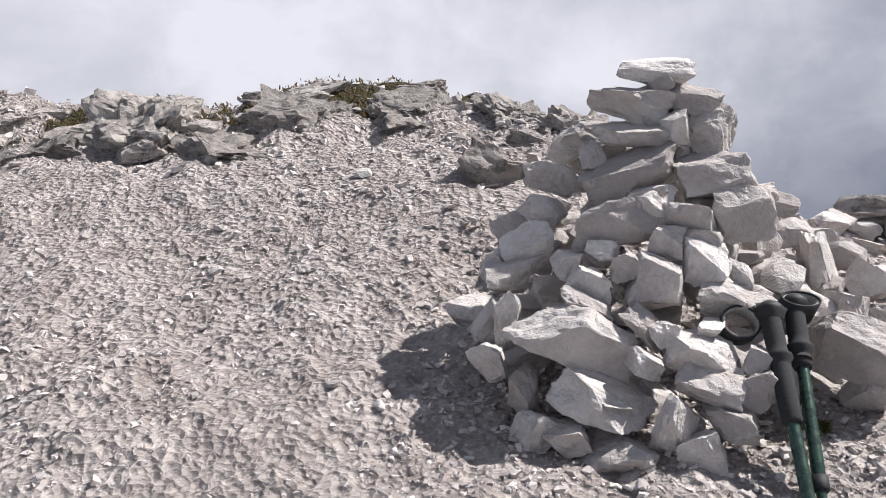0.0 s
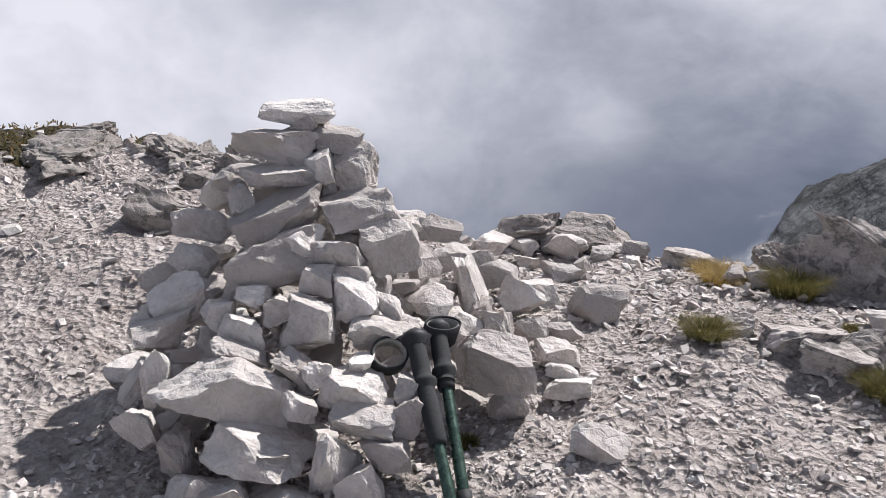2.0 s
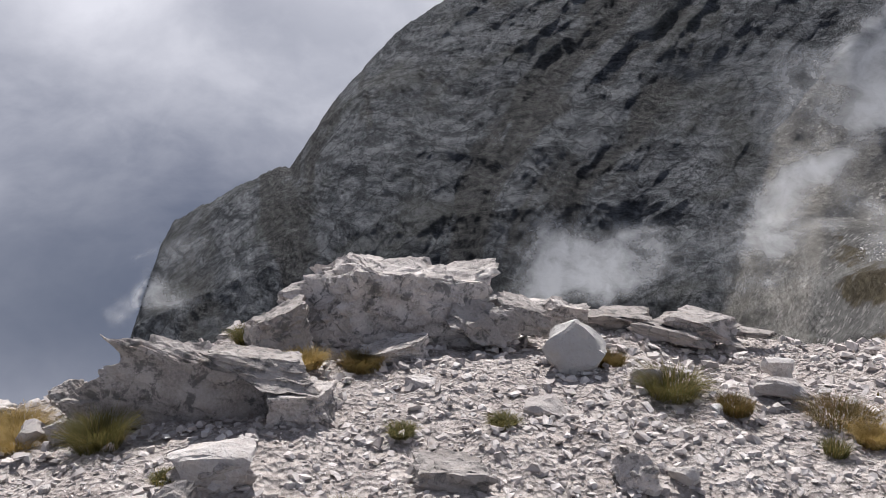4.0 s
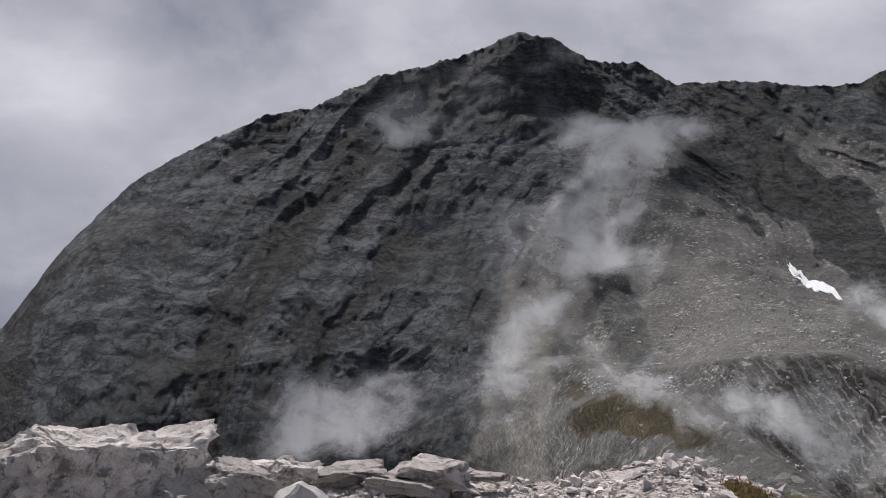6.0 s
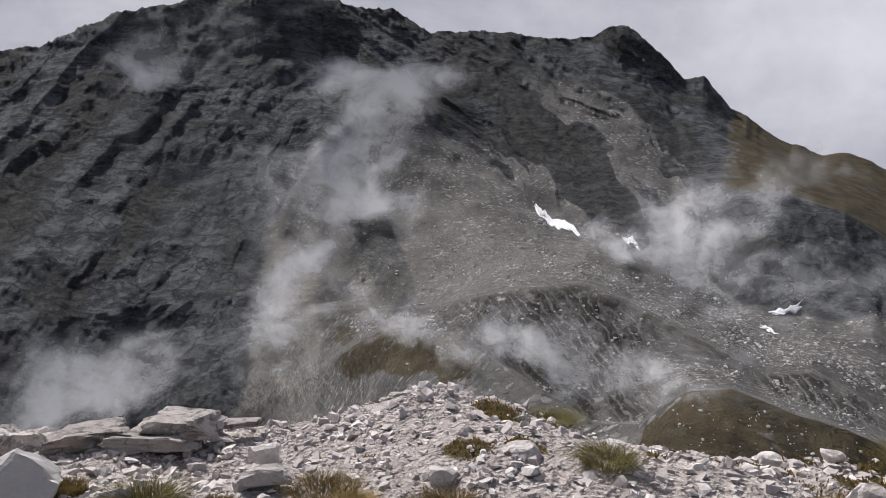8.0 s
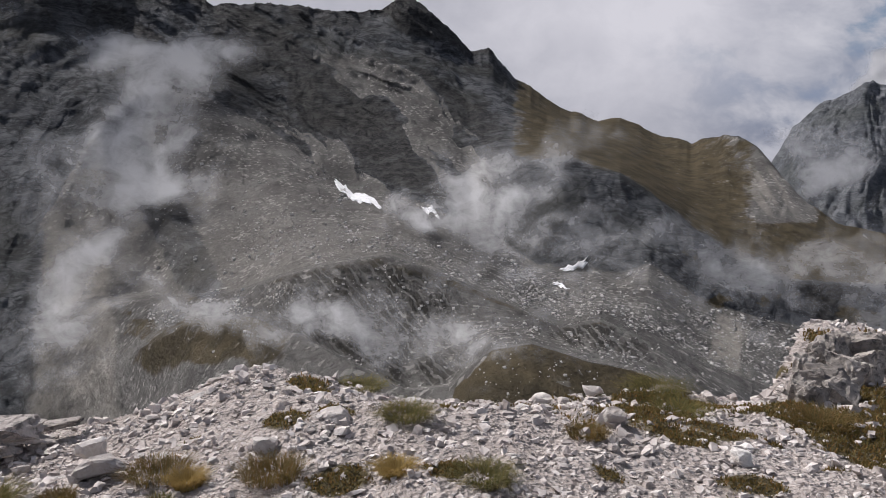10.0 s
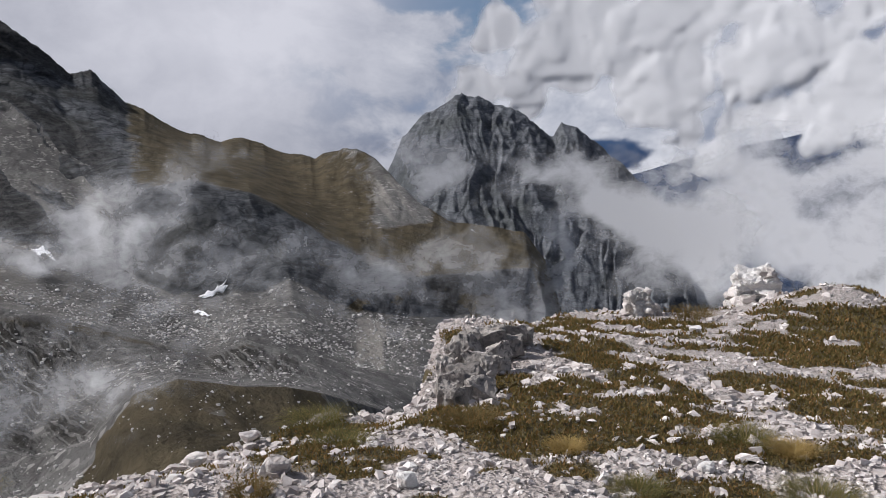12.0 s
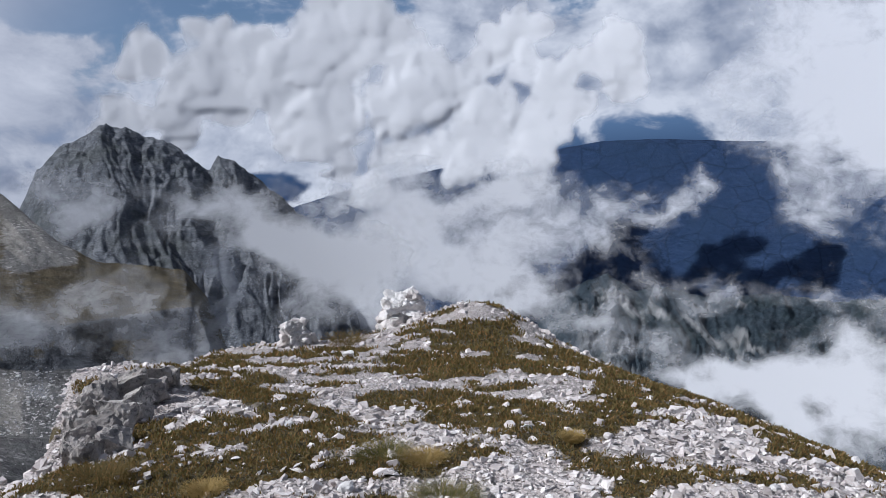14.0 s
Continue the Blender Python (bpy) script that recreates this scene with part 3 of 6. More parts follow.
# the lines of the slope below it, by bearing, height angle and distance, from the nearest up
MOUNDS = [(38, -26, 640), (60, -24, 560), (80, -20.5, 520), (86, -18.6, 495), (90, -16.8, 455), (93.5, -14.5, 400), (96.8, -13.2, 340), (100.9, -13.0, 280), (104.1, -14.4, 240), (108.2, -16.8, 200), (112, -18.8, 180),
          (115.3, -18.6, 165), (117.2, -16.9, 160), (118.5, -16.0, 160), (121.4, -15.5, 162), (125.5, -16.6, 165), (128.8, -17.1, 170), (131.5, -17.9, 180), (136, -19.6, 230), (142, -21, 300), (151, -25, 400)]
HUMPS = [(38, -23, 720), (60, -15, 640), (80, -12.5, 640), (88, -12.0, 575), (93, -11.4, 510), (97, -11.4, 430), (100.5, -11.1, 365), (104, -10.1, 325), (107.4, -9.4, 325), (110.8, -9.1, 330), (114, -10.2, 330), (117, -11.5, 325),
         (120, -12.8, 315), (123.4, -14.3, 300), (126.3, -13.7, 300), (129.1, -14.6, 305), (133.8, -16.4, 320), (138.3, -17.5, 340), (141, -18.6, 360), (151, -23, 460)]
BREAK = [(38, -21, 860), (60, -8, 760), (80, -6.8, 720), (88, -6.0, 690), (92, 0.5, 790), (95, 2.6, 850), (99, 2.2, 840), (103.7, -0.8, 770), (108.4, -4.1, 700), (114, -5.6, 630), (118.3, -7.9, 560), (121.8, -9.9, 510), (127.8, -10.4, 500),
         (129.7, -9.6, 505), (133, -11.8, 495), (137, -13.0, 500), (141.3, -13.4, 520), (147, -12.9, 560), (151, -22.6, 600)]
LEDGE = [(38, -20.2, 960), (60, -3.5, 900), (80, 2.0, 890), (88, 3.0, 880), (95, 6.0, 950), (103.7, 4.0, 920), (112, 1.5, 850), (117, -1.4, 760), (119.7, -2.6, 640), (123.7, -2.3, 600), (127.6, -3.4, 590), (129.6, -4.6, 590),
         (132, -6.6, 570), (135.5, -9.2, 550), (139, -10.4, 550), (147.3, -10.2, 590), (151, -22.3, 640)]


def slope_lines(A):
    """The lines of the slope at a bearing: height angles and distances, from the hollow up to the crest and down behind it."""
    A = np.asarray(A, float)
    pick = [(np.interp(A, [p[0] for p in L], [p[1] for p in L]), np.interp(A, [p[0] for p in L], [p[2] for p in L])) for L in (MOUNDS, HUMPS, BREAK, LEDGE)]
    crest = 1050 - 330 * step(128, 142, A)
    steep = step(99, 82, A)
    (e1, r1), (e3, r3), (e5, r5), (e6, r6) = pick
    e7 = np.interp(A, *zip(*SKYLINE))
    E = [e1 - 9 - 4 * steep, e1, e1 + 0.22 + 2.2 * steep, e3, e3 + 0.20 + 1.6 * steep, e5, e6, e7]
    R = [r1 * (0.62 + 0.3 * steep), r1, r1 + 0.20 * (r3 - r1) + 22 * (1 - steep), r3, r3 + 0.22 * (r5 - r3), r5, r6, np.maximum(crest, r6 + 40)]
    for k in range(1, 8):
        E[k] = np.maximum(E[k], E[k - 1] + 0.06)
        R[k] = np.maximum(R[k], R[k - 1] + 6)
    E[7] = e7
    for k in range(6, -1, -1):
        E[k] = np.minimum(E[k], E[k + 1] - 0.05)
    return np.array(E), np.array(R)


def along(lines, T):
    """Value at T (0 to 7) of a set of lines."""
    k = np.clip(np.floor(T).astype(int), 0, 6)
    f = T - k
    return np.take_along_axis(lines, k[None], 0)[0] * (1 - f) + np.take_along_axis(lines, k[None] + 1, 0)[0] * f


def build_ground():
    az = np.concatenate([np.arange(-80, 214, 0.38), np.arange(214, 280, 4.0)])
    r = np.concatenate([[0.002], 0.25 * np.exp(np.linspace(0, math.log(3950 / 0.25), 340))])
    A, Rr = np.meshgrid(az, r)
    X, Y = polar(A, Rr)
    Z = np.maximum(summit(X, Y), hollow(A, Rr))
    V = np.stack([X, Y, Z], -1).reshape(-1, 3)
    far = step(11, 50, Rr)
    turf = heath_cover(X, Y) * (1 - far)
    turf = np.clip(turf + far * (0.35 * fbm(X / 45, Y / 45, 4, 61) - 0.05), 0, 1)
    cover = np.stack([turf, far, 0 * turf, np.ones_like(turf)], -1).reshape(-1, 4)
    ob = new("ground", mesh_of("ground", V, grid_faces(len(r), len(az), True), GROUND, True, cover))
    return tagged(ob, "pale limestone gravel ground of a mountain summit and its hollow", "ground", kind="structure")


ground = build_ground()

def mountain_face(A, T):
    """Distance, height and kinds of surface of the mountain at a bearing, T running from its hollow (0) to its crest (7)."""
    A, T = np.broadcast_arrays(np.asarray(A, float), np.asarray(T, float))
    E, R = slope_lines(A)
    tc = np.clip(T, 0, 7)
    # the lines wander a little where they meet the next slope
    wander = 0.14 * fbm(A / 1.6, tc * 1.3, 4, 67) * np.clip((7 - tc) * 2, 0, 1) * np.clip(tc - 1, 0.1, 1)
    tw = np.clip(tc + wander, 0, 7)
    el, rr = along(E, tw), along(R, tw)
    el = el + 0.10 * fbm(A / 0.9, T * 0, 4, 69) * step(6.2, 7, tc) + 0.12 * np.abs(fbm(A / 0.32, T * 0 + 3, 3, 70)) * step(6.6, 7, tc) * step(124, 118, A)
    smooth = sum(np.interp(A + k, *zip(*SKYLINE)) for k in (-2.0, -1.2, -0.5, 0.5, 1.2, 2.0)) / 6 - np.interp(A, *zip(*SKYLINE))
    el = el + smooth * np.clip(tc - 6, 0, 1) * step(7.0, 6.7, tc) * step(56, 60, A) * step(146, 142, A)
    S = np.radians(A) * 900
    H = rr * np.tan(np.radians(el))
    left = step(92, 86, A)
    turf_land = step(118, 122, A) * np.maximum(step(5.9, 6.15, tw), 0)
    rock = np.maximum(left * step(90.5, 86.5, A + 0.22 * (el + 6) * step(-6, -18, el)), step(4.9, 5.15, tw)) * (1 - 0.8 * turf_land)
    spur = np.exp(-((A - 93.0 - np.interp(el, [-12, -8, -3, 3], [5.2, 3.7, 1.4, -1.5])) / 1.3) ** 2) * step(-12.2, -10.2, el) * step(5, 2, el)
    rock = np.clip(np.maximum(rock, spur), 0, 1)
    lean = np.where(A > 92, 1.15, -0.95) * H
    warp = 26 * fbm(S / 120, H / 120, 4, 71)
    g1 = ridged((S + warp + lean * step(60, 72, A)) / 95, H / 420, 5, 73)
    g2 = ridged((S + 0.8 * warp + 0.9 * lean) / 33, H / 150, 4, 79)
    tilt = H + 0.10 * S + 18 * fbm(S / 90, H / 90, 3, 81)
    beds = fbm(tilt / 9, S / 160, 3, 83) + 0.6 * fbm(tilt / 3.6, S / 70, 2, 85)
    crag = fbm(S / 16, H / 13, 5, 87, 0.6)
    ribs = step(95, 100, A) * step(122, 117, A)
    out = rock * ((0.0050 + 0.004 * ribs) * g1 + (0.0022 + 0.004 * ribs) * g2 + 0.0011 * beds * (1 - ribs) + 0.0026 * crag)
    soft = (1 - rock) * (0.010 * fbm(S / 60, H / 40, 4, 89) + 0.0025 * step(0.8, 1.2, tw) * fbm(S / 11, H / 8, 4, 91))
    # gullies in the lower slopes
    rill = (1 - rock) * step(0.95, 0.75, tw) * step(90, 96, A) * step(113, 104, A) * 0.008 * ridged((S * 0.36 + 40 * fbm(A / 6, el / 6, 2, 97)) / 16, H / 300, 3, 98)
    rr = rr * (1 - 0.022 * spur - out - soft - rill)
    rr = np.where(T > 7, rr + (T - 7) * 300, rr)
    Z = EYE.z + rr * np.tan(np.radians(el)) - np.where(T > 7, (T - 7) * 380, 0)
    return rr, Z, el, tw, dict(S=S, H=H, rock=rock, spur=spur, g1=g1, g2=g2, turf_land=turf_land)


def build_mountain():
    az = np.arange(38, 151.01, 0.115)
    t = np.concatenate([np.linspace(0, 1, 56)[:-1], np.linspace(1, 2, 18)[:-1], np.linspace(2, 3, 40)[:-1], np.linspace(3, 4, 18)[:-1], np.linspace(4, 5, 44)[:-1], np.linspace(5, 6, 50)[:-1], np.linspace(6, 7, 56), np.linspace(7.1, 8, 5)])
    A, T = np.meshgrid(az, t)
    rr, Z, el, tw, q = mountain_face(A, T)
    X, Y = polar(A, rr)
    V = np.stack([X, Y, Z], -1).reshape(-1, 3)
    S, H, rock = q["S"], q["H"], q["rock"]
    n1, n2 = fbm(S / 70, H / 60, 5, 87), fbm(A / 2.2, el / 1.4, 5, 99)
    right = step(90, 96, A)
    # turf: the ridge and terraces in the south, the mounds in the hollow, ledges on the spur
    turf = q["turf_land"] * np.clip(0.95 + 0.5 * n1, 0, 1) * (1 - 0.85 * step(135, 137.5, A) * step(141.5, 139.5, A) * step(-7, -6, el))
    mound = step(1.15, 0.95, tw) * np.clip(1.05 * step(-0.5, 0.4, A - 118.2 - 0.85 * (el + 16) + 0.4 * n2) * step(133, 130, A) + 0.75 * step(91.5, 94, A) * step(106, 101.5, A + 0.5 * n2) * step(-17.5, -15.5, el + 0.5 * n2), 0, 1)
    turf = np.maximum(turf, mound)
    turf = np.maximum(turf, 0.55 * right * np.exp(-((tw - 2.95) / 0.10) ** 2) * step(99, 103, A) * step(131, 126, A))
    turf = np.maximum(turf, 0.55 * step(91, 93, A) * step(100, 97, A) * step(-9.5, -12, el) * step(-0.3, 0.5, n2))
    turf = np.maximum(turf, 0.35 * q["spur"] + 0.55 * step(0.1, 0.5, n2) * step(129, 132, A) * step(4.6, 5.0, tw) * step(6, 5.6, tw))
    # scree: chutes between the upper ribs, the fans and the chute beside the great wall
    chute = fbm((S + 1.15 * H + 26 * n1) / 46, H / 190, 5, 93)
    upper = step(99, 104, A) * step(121, 117, A) * step(5.0, 5.1, tw) * step(-0.08, 0.25, chute) * step(6.75, 6.2, tw)
    scree = np.clip((1 - rock) + 0.9 * upper, 0, 1) * (1 - np.clip(q["spur"], 0, 1))
    edge = np.interp(el, [-19, -6], [86.0, 88.4]) + 0.5 * n2
    edge2 = np.interp(el, [-19, -6], [91.7, 91.8]) + 0.35 * n2
    warm = step(-0.3, 0.4, A - edge) * step(0.3, -0.3, A - edge2) * step(-4.5, -6.5, el)
    pale = step(-0.1, 0.5, fbm(A / 1.1, el / 2.6, 4, 102)) * step(132, 135, A) * step(5.05, 4.6, tw) * step(3.6, 4.4, tw)
    pale = np.maximum(pale, 0.55 * step(133.5, 135, A) * step(140, 138, A) * step(-7.2, -6.2, el) * step(-2.5, -3.5, el) * step(-0.1, 0.4, fbm((A + 0.7 * el) / 0.5, el / 4, 3, 104)))
    bright = np.clip(0.42 * warm + 0.85 * pale + 0.16 * right * step(3.2, 4.1, tw) * step(4.95, 4.2, tw) * step(120, 112, A), 0, 1)
    stripe = right * step(1.9, 2.1, tw) * step(3.02, 2.9, tw) * np.clip(1.25 * np.exp(-((A - 109) / 7.0) ** 4) + 0.9 * np.exp(-((A - 125.5) / 5.5) ** 4) * step(2.1, 2.4, tw), 0, 1)
    # painted darkness: shade in the gully beds, darker rock on upper ribs and summit
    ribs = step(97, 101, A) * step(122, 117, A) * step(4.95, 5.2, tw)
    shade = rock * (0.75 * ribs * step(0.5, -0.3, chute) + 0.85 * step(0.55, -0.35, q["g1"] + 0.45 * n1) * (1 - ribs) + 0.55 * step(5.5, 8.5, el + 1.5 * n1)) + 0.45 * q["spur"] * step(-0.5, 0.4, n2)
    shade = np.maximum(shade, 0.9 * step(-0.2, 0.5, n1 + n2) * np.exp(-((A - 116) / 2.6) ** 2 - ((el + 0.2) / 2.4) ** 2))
    cover = np.clip(np.stack([turf, scree, bright, stripe], -1), 0, 1).reshape(-1, 4)
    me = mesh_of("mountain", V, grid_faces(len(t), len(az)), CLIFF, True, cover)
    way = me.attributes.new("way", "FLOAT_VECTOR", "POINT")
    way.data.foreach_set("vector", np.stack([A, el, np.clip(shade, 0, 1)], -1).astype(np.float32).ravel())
    ob = new("mountain", me)
    return tagged(ob, "dark grey bedded limestone mountain with scree, turf ledges and a stony hollow", "mountain", kind="structure")


mountain = build_mountain()


def build_peak(name, label, line, crest, foot, low, mat, rough, seed, cell=1.0):
    """A far mountain with its skyline given by bearing and height angle."""
    a0, a1 = line[0][0], line[-1][0]
    az = np.linspace(a0, a1, int((a1 - a0) / (0.3 if mat is FAR_HILL else 0.10)))
    t = np.concatenate([np.linspace(0, 1.0, 90), np.linspace(1.04, 1.5, 8)])
    A, T = np.meshgrid(az, t)
    el = np.interp(A, *zip(*line))
    Rr = foot + (crest - foot) * T
    top = EYE.z + crest * np.tan(np.radians(el))
    base = np.minimum(low, top - 30)
    Z = base + (top - base) * np.clip(T, 0, 1) ** 0.8
    S = np.radians(A) * crest
    warp = 30 * cell * fbm(S / (150 * cell), Rr / (150 * cell), 3, seed)
    body = np.clip(T * 3, 0, 1) * np.clip((1.06 - T) * 6, 0.22, 1)
    Z = Z + rough * body * (ridged((S + warp) / (70 * cell), T * 1.2, 5, seed + 3) + 0.6 * ridged((S + warp) / (24 * cell), T * 5, 4, seed + 5) + 0.3 * fbm(S / 9, Rr / 9, 3, seed + 7))
    Z = np.where(T > 1, Z - (T - 1) * (crest - foot) * 1.2, Z)
    X, Y = polar(A, Rr)
    V = np.stack([X, Y, Z], -1).reshape(-1, 3)
    n1 = fbm(S / (60 * cell), Rr / (60 * cell), 4, seed + 9)
    cliffs = np.clip(ridged((S + warp) / (110 * cell), T * 3, 4, seed + 11) - 1.0, 0, 1) * 0.8
    zero = np.zeros_like(n1)
    cover = np.stack([zero, zero, cliffs if mat is HILL else zero, zero + 1], -1).reshape(-1, 4)
    ob = new(name, mesh_of(name, V, grid_faces(len(t), len(az)), mat, True, cover))
    return tagged(ob, label, "mountain", kind="structure")


build_peak("peak", "craggy limestone peak tinted blue-grey with haze, standing in drifting cloud",
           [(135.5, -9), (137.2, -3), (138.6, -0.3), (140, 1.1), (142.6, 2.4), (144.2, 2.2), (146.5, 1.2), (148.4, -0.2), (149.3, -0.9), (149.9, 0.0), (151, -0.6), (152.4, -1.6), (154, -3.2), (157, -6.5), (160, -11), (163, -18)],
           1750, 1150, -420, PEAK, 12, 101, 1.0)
build_peak("wooded_ridge", "dark forested ridge tinted blue with haze, with pale cliffs above the valley",
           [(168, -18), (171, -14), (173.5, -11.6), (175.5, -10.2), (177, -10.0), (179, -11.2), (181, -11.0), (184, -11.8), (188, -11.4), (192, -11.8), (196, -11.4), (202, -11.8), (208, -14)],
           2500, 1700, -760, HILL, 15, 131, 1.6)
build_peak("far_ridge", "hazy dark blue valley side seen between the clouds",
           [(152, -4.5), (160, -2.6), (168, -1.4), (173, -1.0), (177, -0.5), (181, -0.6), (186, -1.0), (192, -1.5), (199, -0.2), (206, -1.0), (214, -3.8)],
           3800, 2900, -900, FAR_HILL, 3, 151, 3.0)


def build_backdrop():
    az, el = np.linspace(0, 360, 181)[:-1], np.linspace(-24, 0.4, 20)
    A, E = np.meshgrid(az, el)
    X, Y = polar(A, np.full(A.shape, 3930.0))
    Z = EYE.z + 3930 * np.tan(np.radians(E))
    ob = new("backdrop", mesh_of("backdrop", np.stack([X, Y, Z], -1).reshape(-1, 3), grid_faces(len(el), len(az), True), FAR_SKY))
    return tagged(ob, "far cloud and blue haze along the horizon", "sky", kind="structure")


build_backdrop()


def part(name, me, parent, label=""):
    ob = new(name, me)
    ob.parent = parent
    return tagged(ob, label)


def ball(sub):
    bm = bmesh.new()
    bmesh.ops.create_icosphere(bm, subdivisions=sub, radius=1.0)
    v = np.array([p.co[:] for p in bm.verts])
    f = np.array([[q.index for q in p.verts] for p in bm.faces])
    bm.free()
    return v, f


BALLS = {k: ball(k) for k in (1, 2, 3, 4, 5, 6)}


def hewn(seed, w, d, h, sub=3, planes=15, rough=0.085, cuts=()):
    """A broken stone: a ball cut flat by random planes, then roughened; w, d and h are its full size."""
    rng = np.random.default_rng(seed)
    v, f = BALLS[sub]
    v = v.copy()
    v *= 1.25
    for k in range(planes):
        n = rng.normal(size=3)
        if k < 6:
            n = np.zeros(3)
            n[k // 2] = 1 if k % 2 else -1
            n = n + rng.normal(size=3) * 0.30
        n /= np.linalg.norm(n)
        over = np.maximum(0, v @ n - rng.uniform(0.58, 0.86))
        v -= over[:, None] * n
    for n, reach in cuts:
        n = np.array(n) / np.linalg.norm(n)
        v -= np.maximum(0, v @ n - reach)[:, None] * n
    v += v * (rough * fbm(v[:, 0] * 2.1 + seed * 3.7 + v[:, 2] * 1.3, v[:, 1] * 2.1 + v[:, 2] * 1.7, 4, seed % 97))[:, None]
    if sub > 2:
        v += v * ((0.04 if sub < 5 else 0.06) * fbm(v[:, 0] * 6.5 + seed + v[:, 2] * 3.1, v[:, 1] * 6.5 - v[:, 2] * 4.3, 4, seed % 89, 0.6))[:, None]
    v /= np.abs(v).max(0)
    return v * np.array([w, d, h]) / 2, f


def craggy(seed, w, d, h, sub=5, cells=34, jut=0.13, rough=0.07, flat=2.2, cuts=(), planes=7):
    """A weathered rock: cut roughly, split by joints into blocks that stand out by different amounts, pitted and frayed."""
    v, f = hewn(seed, 2, 2, 2, sub, planes=planes, rough=rough, cuts=cuts)
    rng = np.random.default_rng(seed + 5000)
    spots = rng.normal(size=(cells, 3))
    spots *= (rng.uniform(0.55, 1.05, cells) / np.linalg.norm(spots, axis=1))[:, None]
    bent = v + 0.10 * np.stack([fbm(v[:, 1] * 3 + k, v[:, 2] * 3 - v[:, 0] * 2, 3, seed % 83 + k) for k in range(3)], -1)
    gap = np.linalg.norm((bent[:, None] - spots[None]) * np.array([1, 1, flat]), axis=2)
    order = np.argsort(gap, 1)
    near = np.take_along_axis(gap, order[:, :2], 1)
    seam = near[:, 1] - near[:, 0]
    out = rng.uniform(-1, 1, cells)[order[:, 0]] * step(0.0, 0.10, seam)
    v = v * (1 + jut * out - 0.055 * np.exp(-(seam / 0.045) ** 2))[:, None]
    v = v * (1 + 0.035 * fbm(v[:, 0] * 9 + v[:, 2] * 5, v[:, 1] * 9 - v[:, 2] * 6, 4, seed % 71, 0.65))[:, None]
    return v / np.abs(v).max(0) * np.array([w, d, h]) / 2, f


def crag_mesh(name, seed, w, d, h, mat, sub=5, **shape):
    v, f = craggy(seed, w, d, h, sub, **shape)
    return mesh_of(name, v, f, mat, False)


def stone_mesh(name, seed, w, d, h, mat, sub=3, **shape):
    v, f = hewn(seed, w, d, h, sub, **shape)
    return mesh_of(name, v, f, mat, False)


# ---- cairn
cairn = tagged(new("stone_cairn"), "tall pile of broken pale grey limestone slabs on the summit", "cairn")
cairn.location = (0.85 * PLAN, 3.0 * PLAN, float(summit(0.85 * PLAN, 3.0 * PLAN)))


def cairn_stone(x, y, z, w, d, h, yaw, roll, seed):
    x, y, z, w, d, h = (k * PLAN for k in (x, y, z, w, d, h))
    ob = part("stone", stone_mesh("stone", seed, w, d, h, STONE, 4 if seed < 300 else 2, planes=10, rough=0.07), cairn)
    ob.matrix_basis = Matrix.Translation(-cairn.location) @ pose(x, y, z, random.uniform(-14, 4), -roll, yaw + random.uniform(-9, 9))


rubble_stone = cairn_stone
# the stones of the cairn, from its top down
cairn_stone(0.813, 2.975, 1.118, 0.294, 0.235, 0.118, -16, 3, 1)
cairn_stone(0.726, 2.959, 1.002, 0.347, 0.240, 0.150, -15, -6, 2)
cairn_stone(0.938, 2.897, 1.015, 0.234, 0.187, 0.112, -19, -10, 3)
cairn_stone(0.711, 2.859, 0.897, 0.317, 0.240, 0.094, -15, 0, 4)
cairn_stone(0.980, 2.822, 0.907, 0.213, 0.171, 0.213, -20, 10, 5)
cairn_stone(0.572, 3.068, 0.866, 0.202, 0.162, 0.101, -11, 8, 6)
cairn_stone(0.508, 3.166, 0.777, 0.170, 0.136, 0.150, -10, 30, 7)
cairn_stone(0.855, 2.804, 0.934, 0.142, 0.120, 0.137, -18, 0, 8)
cairn_stone(0.558, 2.864, 0.810, 0.114, 0.120, 0.142, -12, 20, 9)
cairn_stone(0.672, 2.741, 0.769, 0.404, 0.240, 0.162, -15, 27, 10)
cairn_stone(0.970, 2.702, 0.774, 0.335, 0.240, 0.212, -20, 8, 11)
cairn_stone(0.440, 2.965, 0.712, 0.265, 0.212, 0.165, -9, -8, 12)
cairn_stone(0.386, 2.834, 0.628, 0.193, 0.155, 0.133, -9, -28, 13)
cairn_stone(0.626, 2.623, 0.635, 0.409, 0.240, 0.205, -14, 14, 14)
cairn_stone(1.048, 2.607, 0.660, 0.247, 0.208, 0.260, -23, 10, 15)
cairn_stone(0.865, 2.565, 0.658, 0.231, 0.185, 0.176, -19, 0, 16)
cairn_stone(0.858, 2.508, 0.616, 0.183, 0.146, 0.096, -20, -8, 17)
cairn_stone(0.853, 2.439, 0.550, 0.212, 0.170, 0.155, -20, -20, 18)
cairn_stone(0.258, 2.883, 0.543, 0.161, 0.128, 0.146, -6, 10, 19)
cairn_stone(0.311, 2.706, 0.516, 0.214, 0.171, 0.179, -8, 25, 20)
cairn_stone(0.226, 2.657, 0.435, 0.300, 0.240, 0.163, -6, 14, 21)
cairn_stone(0.482, 2.455, 0.478, 0.194, 0.155, 0.182, -12, -25, 22)
cairn_stone(0.418, 2.543, 0.509, 0.128, 0.120, 0.128, -10, 0, 23)
cairn_stone(0.714, 2.383, 0.483, 0.225, 0.196, 0.245, -18, -20, 24)
cairn_stone(0.615, 2.455, 0.536, 0.124, 0.120, 0.124, -15, 0, 25)
cairn_stone(0.982, 2.392, 0.515, 0.134, 0.120, 0.081, -23, -30, 26)
